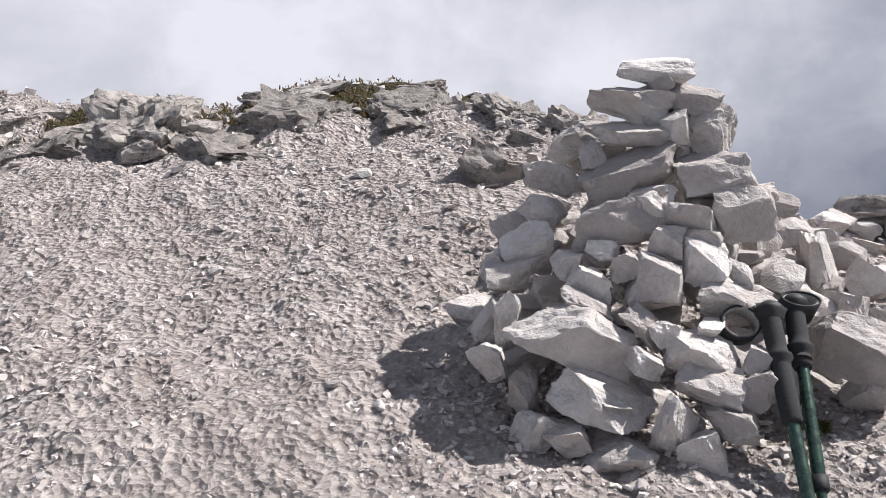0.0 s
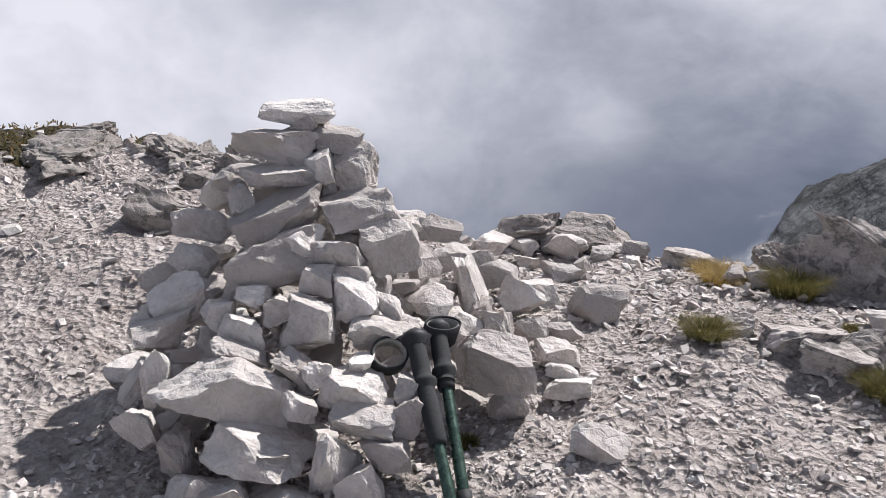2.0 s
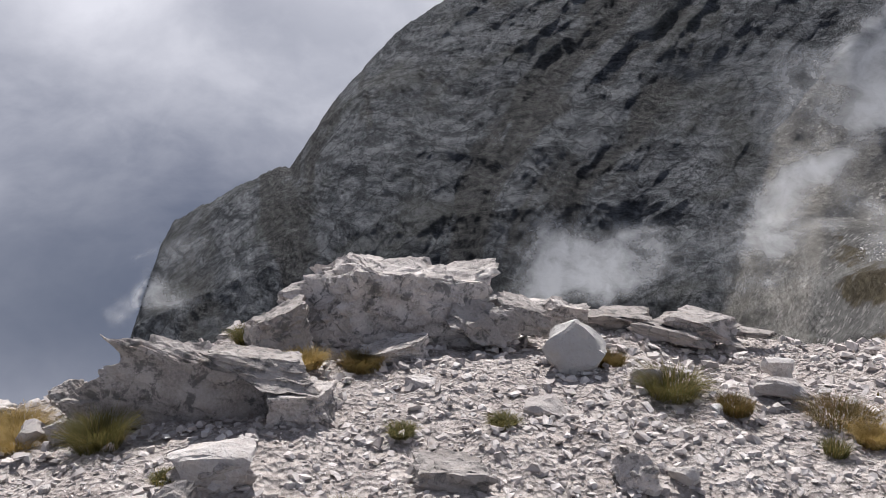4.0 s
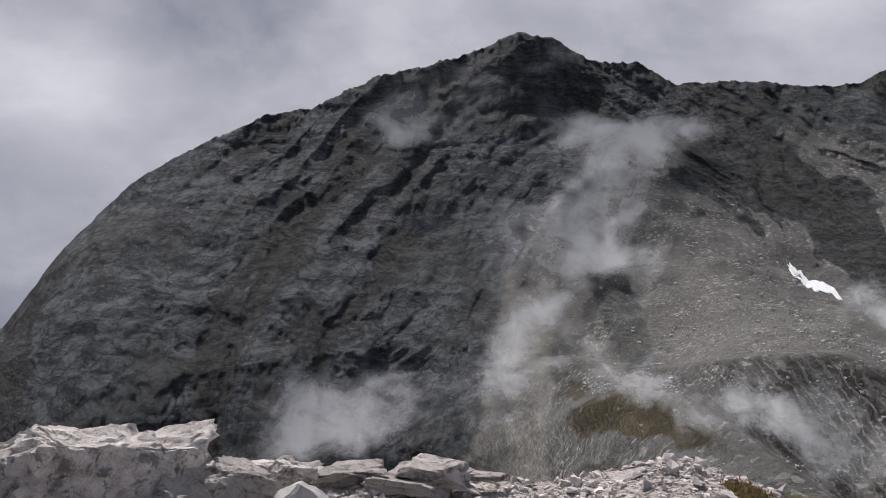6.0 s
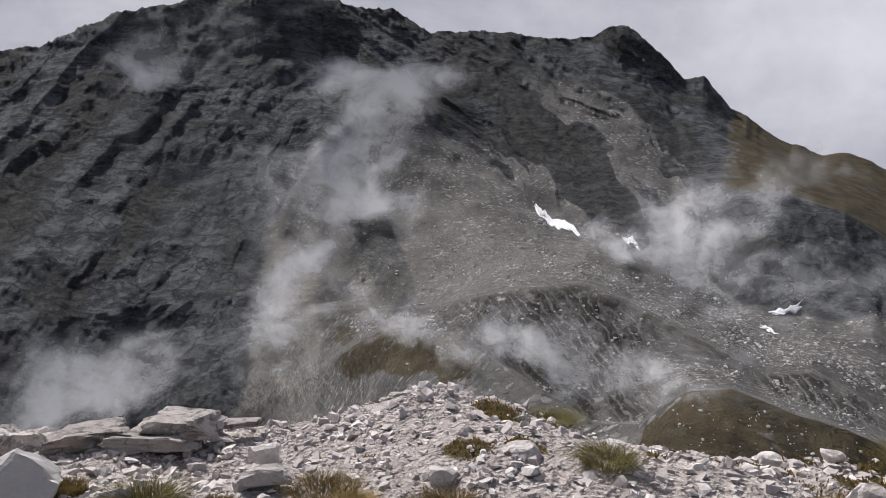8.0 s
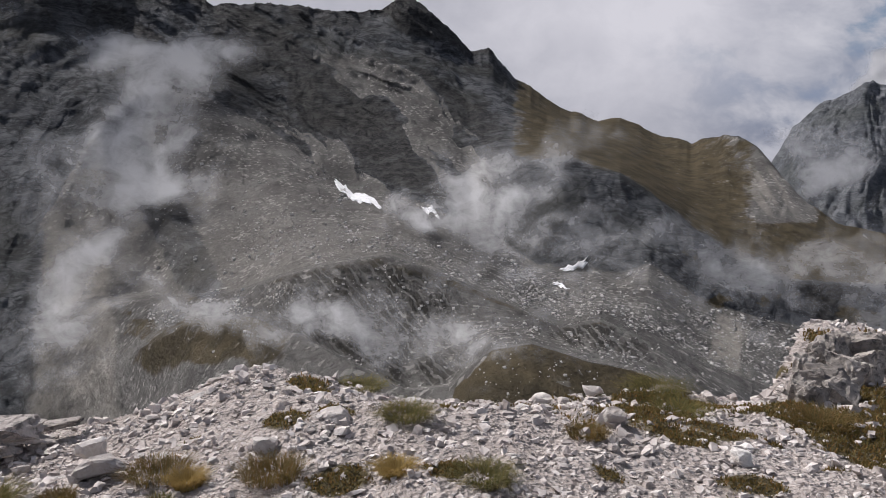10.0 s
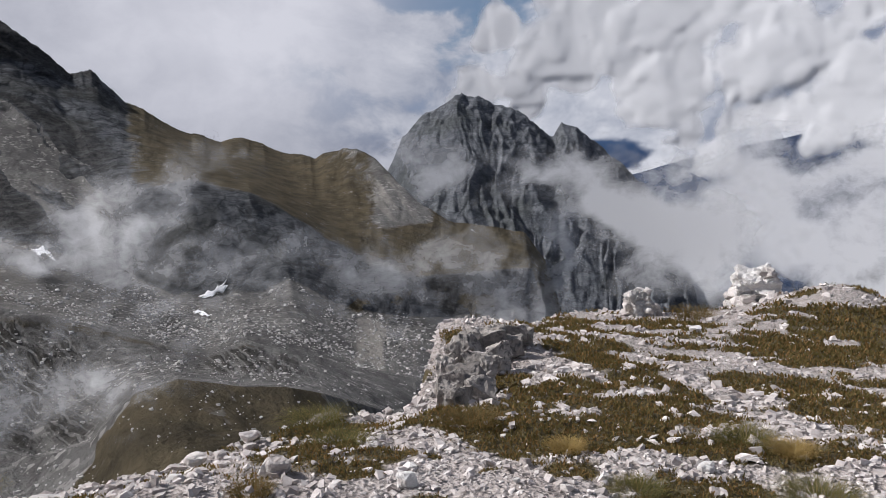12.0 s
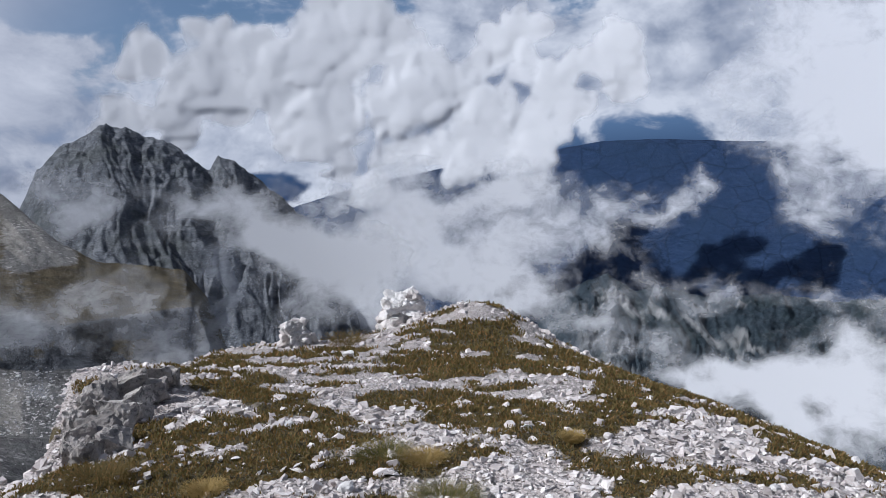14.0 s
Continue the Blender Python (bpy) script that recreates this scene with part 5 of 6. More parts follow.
# ---- trekking poles
def tube(points, radii, sides=20, caps=True):
    """A turned tube along a line of points."""
    v, f = [], []
    axis = (Vector(points[-1]) - Vector(points[0])).normalized()
    q = axis.to_track_quat("Z", "Y")
    for p, r in zip(points, radii):
        for k in range(sides):
            a = 2 * math.pi * k / sides
            v.append(tuple(Vector(p) + q @ Vector((r * math.cos(a), r * math.sin(a), 0))))
    for i in range(len(points) - 1):
        for k in range(sides):
            a, b = i * sides + k, i * sides + (k + 1) % sides
            f.append((a, b, b + sides, a + sides))
    return v, f


def turned(name, mat, profile, start, way, parent, label=""):
    pts = [Vector(start) + Vector(way) * s for s, _ in profile]
    v, f = tube(pts, [r for _, r in profile])
    return part(name, mesh_of(name, v, f, mat, True), parent, label)


def band(name, mat, path, width_way, width, thick, parent, label=""):
    """A strap: a ribbon with thickness that follows a path."""
    v, f = [], []
    w = Vector(width_way).normalized()
    for i, p in enumerate(path):
        p = Vector(p)
        tangent = (Vector(path[(i + 1) % len(path)]) - Vector(path[i - 1])).normalized()
        nrm = tangent.cross(w).normalized() * thick
        for q in (p - w * width / 2 - nrm, p + w * width / 2 - nrm, p + w * width / 2 + nrm, p - w * width / 2 + nrm):
            v.append(tuple(q))
    n = len(path)
    for i in range(n):
        j = (i + 1) % n
        for k in range(4):
            a, b = i * 4 + k, i * 4 + (k + 1) % 4
            f.append((a, b, j * 4 + (k + 1) % 4, j * 4 + k))
    return part(name, mesh_of(name, v, f, mat, True), parent, label)


def trekking_pole(top, foot, foam_end, clamp, label, loop):
    """A collapsed pole: knob, rubber grip, foam extension, two shafts with their clamp, tip and wrist strap."""
    top, foot, foam_end = Vector(top) * PLAN, Vector(foot) * PLAN, foam_end * PLAN
    way = (foot - top).normalized()
    length = (foot - top).length
    base = tagged(new("trekking_pole"), label, "trekking pole", "pair of trekking poles")
    base.location = foot
    o = -foot
    s = foam_end
    turned("knob", RUBBER, [(-0.004, 0.004), (-0.004, 0.016), (0.004, 0.023), (0.012, 0.024), (0.018, 0.020), (0.026, 0.017)], top + o, way, base)
    turned("grip", FOAM, [(0.014, 0.0145), (0.03, 0.0165), (0.045, 0.0155), (0.06, 0.0165), (0.075, 0.0155), (0.088, 0.016), (0.093, 0.021), (0.099, 0.0215), (0.105, 0.0165), (0.112, 0.015)], top + o, way, base)
    turned("foam_sleeve", FOAM, [(0.108, 0.015), (0.12, 0.0158), (s * 0.85, 0.0158), (s - 0.006, 0.0152), (s, 0.0135), (s, 0.009)], top + o, way, base)
    turned("upper_shaft", GREEN, [(s - 0.01, 0.0098), (length * clamp, 0.0098)], top + o, way, base, "dark green lacquered tube")
    turned("clamp", RUBBER, [(length * (clamp - 0.01), 0.0102), (length * (clamp - 0.01), 0.0125), (length * (clamp + 0.04), 0.0125), (length * (clamp + 0.05), 0.0102), (length * (clamp + 0.05), 0.007)], top + o, way, base)
    turned("lower_shaft", GREEN, [(length * (clamp + 0.03), 0.0075), (length * 0.96, 0.007)], top + o, way, base)
    turned("tip", STEEL, [(length * 0.955, 0.006), (length * 0.98, 0.005), (length * 1.0, 0.002)], top + o, way, base)
    centre, u, v, ru, rv, wide = (Vector(loop[0]) * PLAN + o, Vector(loop[1]).normalized(), Vector(loop[2]).normalized(), loop[3] * PLAN, loop[4] * PLAN, loop[5] * PLAN)
    path = [centre + u * (ru * math.cos(a)) + v * (rv * math.sin(a)) for a in [2 * math.pi * k / 28 for k in range(28)]]
    strap = band("strap", STRAP, path, u.cross(v), wide, 0.0014, base, "black webbing wrist strap")
    inner = [centre + u * ((ru - 0.0035) * math.cos(a)) + v * ((rv - 0.0035) * math.sin(a)) for a in [2 * math.pi * k / 28 for k in range(28)]]
    band("lining", PADDING, inner, u.cross(v), wide * 0.86, 0.0012, strap, "pale padded lining")
    return base


trekking_pole((1.017, 2.242, 0.460), (0.940, 1.640, 0.080), 0.405, 0.90, "green trekking pole with black foam grip leaning on the cairn",
              ((0.925, 2.235, 0.405), (1, -0.15, -0.12), (0.2, 0.7, 0.65), 0.062, 0.056, 0.06))
trekking_pole((1.115, 2.286, 0.462), (0.985, 1.680, 0.085), 0.255, 0.84, "green trekking pole with a looped strap, leaning beside the other",
              ((1.125, 2.275, 0.440), (1, 0.1, -0.12), (-0.1, 1, 0.35), 0.066, 0.036, 0.085))


# ---- gravel
def scatter(count, seed, r0, r1, px_small, px_large, keep, lift):
    """Places and sizes of stones, denser and smaller close to the summit's middle."""
    rng = np.random.default_rng(seed)
    az = rng.uniform(-78, 212, count)
    r = PLAN * r0 * np.exp(rng.random(count) * math.log(r1 / r0))
    x, y = polar(az, r)
    size = r * (px_small + (px_large - px_small) * rng.random(count) ** 3.2)
    size = size * (1 - 0.35 * step(0.3, -0.2, x) * step(0.25, 0.8, y))
    ok = (outside(x, y) < 0.13) & (rng.random(count) < keep(x, y))
    x, y, size = x[ok], y[ok], np.clip(size[ok], 0.003, 0.12)
    return rng, x, y, summit(x, y) + lift * size, size


def rubble_field(name, count, seed, r0, r1, small, large, keep, mat, label):
    rng, x, y, z, size = scatter(count, seed, r0, r1, small, large, keep, 0.12)
    n = len(x)
    box = np.array([[i, j, k] for i in (-1, 1) for j in (-1, 1) for k in (-1, 1)], float) * 0.5
    v = np.repeat(box[None], n, 0)
    v = v + rng.uniform(-0.33, 0.33, v.shape)
    pinch = np.where(v[:, :, 2:3] > 0, rng.uniform(0.45, 0.95, (n, 1, 1)), 1.0)
    v[:, :, :2] *= pinch
    v *= (np.stack([np.ones(n), rng.uniform(0.5, 0.95, n), rng.uniform(0.18, 0.6, n)], -1) * size[:, None])[:, None, :]
    a, b = rng.uniform(0, 2 * math.pi, n), rng.normal(0, 0.38, n)
    ca, sa, cb, sb = np.cos(a)[:, None], np.sin(a)[:, None], np.cos(b)[:, None], np.sin(b)[:, None]
    X, Z = v[:, :, 0] * cb + v[:, :, 2] * sb, -v[:, :, 0] * sb + v[:, :, 2] * cb
    V = np.stack([X * ca - v[:, :, 1] * sa + x[:, None], X * sa + v[:, :, 1] * ca + y[:, None], Z + z[:, None]], -1)
    quads = np.array([[0, 1, 3, 2], [4, 6, 7, 5], [0, 4, 5, 1], [2, 3, 7, 6], [1, 5, 7, 3], [0, 2, 6, 4]])
    f = (quads[None] + (np.arange(n) * 8)[:, None, None]).reshape(-1, 4)
    return tagged(new(name, mesh_of(name, V.reshape(-1, 3), f, mat, False)), label, "gravel", kind="stuff")


rubble_field("gravel", 100000, 5, 0.9, 9, 0.0026, 0.016, lambda x, y: (1 - 0.85 * step(0.3, 0.7, heath_cover(x, y))) * (1 - 0.85 * step(0.7, 0.3, x) * step(0.5, 0.9, y) * step(0.25, -0.25, fbm(x * 2.2, y * 2.2, 4, 15))), RUBBLE, "angular pale grey limestone gravel")
rubble_field("ridge_rubble", 100000, 6, 5, 32, 0.0017, 0.0085, lambda x, y: 1 - 0.9 * step(0.3, 0.7, heath_cover(x, y)), RUBBLE, "white limestone rubble along the ridge")


# ---- grass and heath
def blades(rng, n, reach, height, lean, width):
    """Thin bent blades that rise from a common root."""
    v, f = [], []
    for k in range(n):
        a, q = rng.uniform(0, 2 * math.pi), reach * math.sqrt(rng.random()) * 0.6
        x, y = q * math.cos(a), q * math.sin(a)
        b = a + rng.gauss(0, 0.7)
        h, out = height * rng.uniform(0.55, 1.1), lean * rng.uniform(0.3, 1.2)
        dx, dy, w = math.cos(b), math.sin(b), width * rng.uniform(0.6, 1.3)
        i = len(v)
        v += [(x - dy * w, y + dx * w, -0.005), (x + dy * w, y - dx * w, -0.005),
              (x + dx * out * 0.4 + dy * w * 0.8, y + dy * out * 0.4 - dx * w * 0.8, h * 0.62), (x + dx * out * 0.4 - dy * w * 0.8, y + dy * out * 0.4 + dx * w * 0.8, h * 0.62),
              (x + dx * out, y + dy * out, h * 0.95), (x + dx * out * 1.02, y + dy * out * 1.02, h * 0.95)]
        f += [(i, i + 1, i + 2, i + 3), (i + 3, i + 2, i + 4, i + 5)]
    return v, f


TUFTS = {"green": (GRASS, "tuft of yellow-green alpine grass between stones"), "straw": (STRAW, "dry straw-coloured tuft of alpine grass"), "heath": (HEATH, "low dark brown cushion of dwarf shrub")}


def tuft(kind, x, y, wide, high, seed):
    rng = random.Random(seed)
    mat, label = TUFTS[kind]
    x, y, wide, high = x * PLAN, y * PLAN, wide * PLAN, 0.56 * max(high, 0.04) * PLAN
    v, f = blades(rng, 1100 if wide > 0.06 else 450, wide * 0.78, high, wide * (0.5 if kind != "heath" else 0.3), 0.0005 + 0.0026 * high)
    ob = new("grass_tuft" if kind != "heath" else "shrub_cushion", mesh_of("tuft", v, f, mat, False))
    ob.location = (x, y, float(summit(x, y)) + 0.005)
    ob.rotation_euler = (0, 0, rng.uniform(0, 6))
    tagged(ob, label, "grass" if kind != "heath" else "shrub", "tufts on the summit")


# tufts of grass and dwarf shrub
tuft("green", 3.05, 2.61, 0.20, 0.20, 170)
tuft("straw", 3.17, 3.27, 0.218, 0.140, 171)
tuft("green", 2.35, 2.37, 0.181, 0.091, 172)
tuft("green", 2.92, 2.14, 0.082, 0.048, 173)
tuft("green", 2.63, 1.72, 0.167, 0.125, 174)
tuft("green", 2.79, 1.81, 0.088, 0.057, 175)
tuft("green", 3.06, 1.46, 0.139, 0.074, 176)
tuft("green", 2.88, 1.23, 0.178, 0.118, 177)
tuft("heath", 3.09, 0.83, 0.245, 0.151, 178)
tuft("green", 3.71, 1.55, 0.111, 0.066, 179)
tuft("green", 3.99, 1.18, 0.109, 0.064, 180)
tuft("green", 4.44, 2.94, 0.157, 0.142, 181)
tuft("straw", 4.16, 2.34, 0.156, 0.125, 182)
tuft("green", 4.73, 0.57, 0.253, 0.197, 183)
tuft("green", 3.96, 1.19, 0.085, 0.060, 184)
tuft("green", 3.70, 1.55, 0.083, 0.049, 185)
tuft("heath", 4.71, 0.27, 0.163, 0.108, 186)
tuft("green", 4.56, -0.17, 0.100, 0.100, 187)
tuft("straw", 4.75, -0.33, 0.154, 0.128, 188)
tuft("heath", 4.30, 2.09, 0.208, 0.119, 189)
tuft("heath", 4.99, 0.94, 0.154, 0.123, 190)
tuft("straw", 2.98, 3.01, 0.192, 0.120, 192)
tuft("green", 1.14, 2.07, 0.068, 0.049, 193)
tuft("green", 2.97, 2.13, 0.071, 0.047, 194)
tuft("green", 4.90, -1.60, 0.268, 0.101, 195)
tuft("green", 6.09, -1.72, 0.292, 0.083, 196)
tuft("green", 4.02, -1.66, 0.253, 0.112, 197)
tuft("heath", 4.60, -0.72, 0.319, 0.145, 198)
tuft("straw", 4.31, -1.29, 0.173, 0.115, 199)
tuft("heath", 4.93, -0.20, 0.325, 0.118, 200)
tuft("heath", 4.53, -2.63, 0.241, 0.082, 201)
tuft("green", 6.09, -4.47, 0.453, 0.131, 202)
tuft("green", 5.02, -3.77, 0.369, 0.123, 203)
tuft("heath", 4.55, -4.67, 0.450, 0.147, 204)
tuft("straw", 2.45, -5.60, 0.245, 0.163, 205)
tuft("green", 2.80, -5.67, 0.341, 0.171, 206)
tuft("straw", 3.60, -4.51, 0.194, 0.132, 207)
tuft("straw", 1.45, -6.53, 0.170, 0.111, 208)
tuft("heath", 6.86, -15.09, 0.807, 0.415, 209)
tuft("green", 2.92, -4.15, 0.272, 0.102, 210)
tuft("green", 2.08, -4.77, 0.378, 0.138, 211)


def heath_field():
    rng = np.random.default_rng(9)
    n = 620000
    az, r = np.where(rng.random(n) < 0.1, rng.uniform(-40, 20, n), rng.uniform(95, 212, n)), 1.5 * np.exp(rng.random(n) * math.log(11.0))
    x, y = polar(az, r)
    ok = (outside(x, y) < 0.03) & (rng.random(n) < step(0.35, 0.75, heath_cover(x, y)))
    x, y, r = x[ok], y[ok], r[ok]
    n = len(x)
    z, h, w = summit(x, y), np.clip(r * 0.0042, 0.009, 0.035) * rng.uniform(0.4, 1.3, n), np.clip(r * 0.0011, 0.0018, 0.012)
    a, b = rng.uniform(0, 2 * math.pi, n), rng.uniform(0, 2 * math.pi, n)
    o = rng.uniform(0, 1.1, n) * h
    V = np.stack([np.stack([x - w * np.cos(a), y - w * np.sin(a), z], -1), np.stack([x + w * np.cos(a), y + w * np.sin(a), z], -1),
                  np.stack([x + o * np.cos(b) + w * 0.5 * np.cos(a), y + o * np.sin(b) + w * 0.5 * np.sin(a), z + h], -1),
                  np.stack([x + o * np.cos(b) - w * 0.5 * np.cos(a), y + o * np.sin(b) - w * 0.5 * np.sin(a), z + h * 0.9], -1)], 1)
    f = np.arange(n * 4).reshape(-1, 4)
    return tagged(new("heath", mesh_of("heath", V.reshape(-1, 3), f, HEATH, False)), "low brown-green heath covering patches of the ridge", "heath", kind="stuff")


heath_field()


# ---- snow patches
def snow_patch(az, el, wide, tall, slant, seed):
    """A thin bed of snow that follows the slope, ragged at its rim."""
    t = np.linspace(2.0, 6.0, 900)
    _, _, e, _, _ = mountain_face(np.full(t.shape, float(az)), t)
    t0 = float(t[np.argmax(e > el)])
    slope = (float(e[min(899, int(np.argmax(e > el)) + 40)]) - el) / (t[40] - t[0])
    u, v = np.meshgrid(np.linspace(-1, 1, 34), np.linspace(-1, 1, 22))
    r = np.sqrt(u ** 2 + v ** 2) + 1e-6
    k = np.maximum(np.abs(u), np.abs(v)) / r * (1 + 0.42 * fbm(u * 1.9 + seed, v * 1.9, 4, seed))
    u, v = u * k, v * k
    A, T = az + wide * u + slant * v, t0 + tall / slope * v
    rr, z, e, _, _ = mountain_face(A, T)
    rr = rr * 0.994 + rr * 0.010 * np.clip(r - 0.85, 0, 1)
    x, y = polar(A, rr)
    V = np.stack([x, y, EYE.z + rr * np.tan(np.radians(e))], -1).reshape(-1, 3)
    tagged(new("snow_patch", mesh_of("snow_patch", V, grid_faces(22, 34), SNOW)), "small patch of old white snow on the scree", "snow", "snow patches")


snow_patch(108.7, -4.8, 0.95, 0.42, -0.95, 3)
snow_patch(114.1, -5.75, 0.62, 0.34, -0.25, 4)
snow_patch(124.4, -10.1, 0.7, 0.22, 0.5, 5)
snow_patch(123.5, -11.3, 0.5, 0.10, -0.2, 6)


# ---- drifting mist and cloud
def swell(A, E, banks):
    """How thick the cloud is: soft banks (bearing, height angle, half width, half height, lean, weight)."""
    total = np.zeros(A.shape)
    for az, el, wide, tall, lean, weight in banks:
        u, v = (A - az - lean * (E - el)) / wide, (E - el) / tall
        total = total + weight * np.exp(-(u * u + v * v))
    return total


def mist_sheet(name, a0, a1, e0, e1, banks, near, label):
    """A veil of mist that hangs a little in front of the slope and follows it."""
    A, E = np.meshgrid(np.arange(a0, a1, 0.3), np.arange(e0, e1, 0.3))
    el, rr = slope_lines(np.clip(A, 38, 150.9))
    r = rr[0].copy()
    for k in range(7):
        r = r + np.clip((E - el[k]) / (el[k + 1] - el[k]), 0, 1) * (rr[k + 1] - rr[k])
    r = r * near
    wa, we = A + 2.2 * fbm(A / 5, E / 5, 4, 201), E + 1.8 * fbm(A / 5, E / 4, 4, 205)
    d = swell(wa, we, banks)
    rim = np.clip(np.minimum(np.minimum(A - a0, a1 - A), np.minimum(E - e0, e1 - E)) / 2.0, 0, 1)
    x, y = polar(A, r)
    V = np.stack([x, y, EYE.z + r * np.tan(np.radians(E))], -1).reshape(-1, 3)
    cover = np.stack([np.clip(d * rim, 0, 1.6), (A - 90) / 100, E / 100, np.ones_like(d)], -1).reshape(-1, 4)
    tagged(new(name, mesh_of(name, V, grid_faces(*A.shape), MIST, True, cover)), label, "cloud", kind="stuff")


mist_sheet("mist_bank", 41, 152, -20, 14,
           [(80, 4.6, 5.0, 1.7, 0, 0.85), (97.5, 4.9, 4.4, 2.0, 0, 0.95), (93.8, 1.0, 2.8, 3.4, 0.5, 0.75), (94.5, -3.0, 3.4, 2.2, 0.3, 0.95), (89.6, -9.0, 3.4, 3.0, 0.5, 0.85), (76.0, -16, 5.5, 3.0, 0, 0.95),
            (105, -13.6, 7.5, 2.0, -0.6, 0.6), (118.5, -7.8, 6.0, 2.6, 0, 0.45), (124, -10, 7, 2.6, 0, 0.22), (116, -14, 7, 2.6, 0, 0.28), (138, -9, 8, 4.0, 0, 0.40), (149.5, -9.5, 1.8, 2.4, 0, 0.7), (145.5, -11.5, 4.0, 2.4, 0, 0.35), (116, -17.0, 4.5, 2.0, 0, 0.25), (83, 7.5, 4, 1.5, 0, 0.45), (90, 8.4, 3.0, 1.4, 0, 0.35), (87.5, -2.5, 3.0, 2.6, 0.4, 0.45), (88.0, -13.5, 3.4, 2.8, 0, 0.42), (119.5, -3.8, 3.6, 1.9, 0.6, 0.75),
            (112.5, -6.2, 5.5, 1.5, 0, 0.55), (134, -8.0, 7.0, 1.3, 0, 0.34), (97, -11.5, 4.0, 1.6, 0, 0.38), (145, -13.4, 3.4, 1.5, 0, 0.55), (72, -9, 6, 4, 0, 0.12), (122, -1.2, 5, 1.0, 0, 0.28),
            (47.5, -15.0, 2.0, 1.4, 0, 0.4), (44, -18.5, 4, 2.4, 0, 0.6), (113, -13, 6, 2.6, 0, 0.12)], 0.94,
           "thin mist drifting before the mountain and over the hollow")


def fog_sheet(name, a0, a1, e0, e1, r, banks, mat, label):
    """A low bank of fog at one distance."""
    A, E = np.meshgrid(np.arange(a0, a1, 0.3), np.arange(e0, e1, 0.3))
    wa, we = A + 1.6 * fbm(A / 4, E / 4, 4, 211), E + 1.3 * fbm(A / 4, E / 3, 4, 215)
    d = swell(wa, we, banks)
    rim = np.clip(np.minimum(np.minimum(A - a0, a1 - A), np.minimum(E - e0, e1 - E)) / 2.0, 0, 1)
    rr = r * (1 + 0.012 * E)
    x, y = polar(A, rr)
    V = np.stack([x, y, EYE.z + rr * np.tan(np.radians(E))], -1).reshape(-1, 3)
    cover = np.stack([np.clip(d * rim, 0, 1.6), (A - 90) / 100, E / 100, np.ones_like(d)], -1).reshape(-1, 4)
    tagged(new(name, mesh_of(name, V, grid_faces(*A.shape), mat, True, cover)), label, "cloud", kind="stuff")


fog_sheet("mist_bank", 134, 168, -14, 3, 1080,
          [(140.2, -2.6, 2.0, 2.4, 0, 0.85), (148.5, -3.6, 3.6, 1.7, -0.8, 0.95), (152.5, -6.5, 3.2, 2.4, 0, 0.95), (158, -8.5, 5, 4, 0, 1.4), (156.5, -5.2, 2.4, 1.4, 0, 0.6)], MIST, "white mist drifting round the craggy peak")


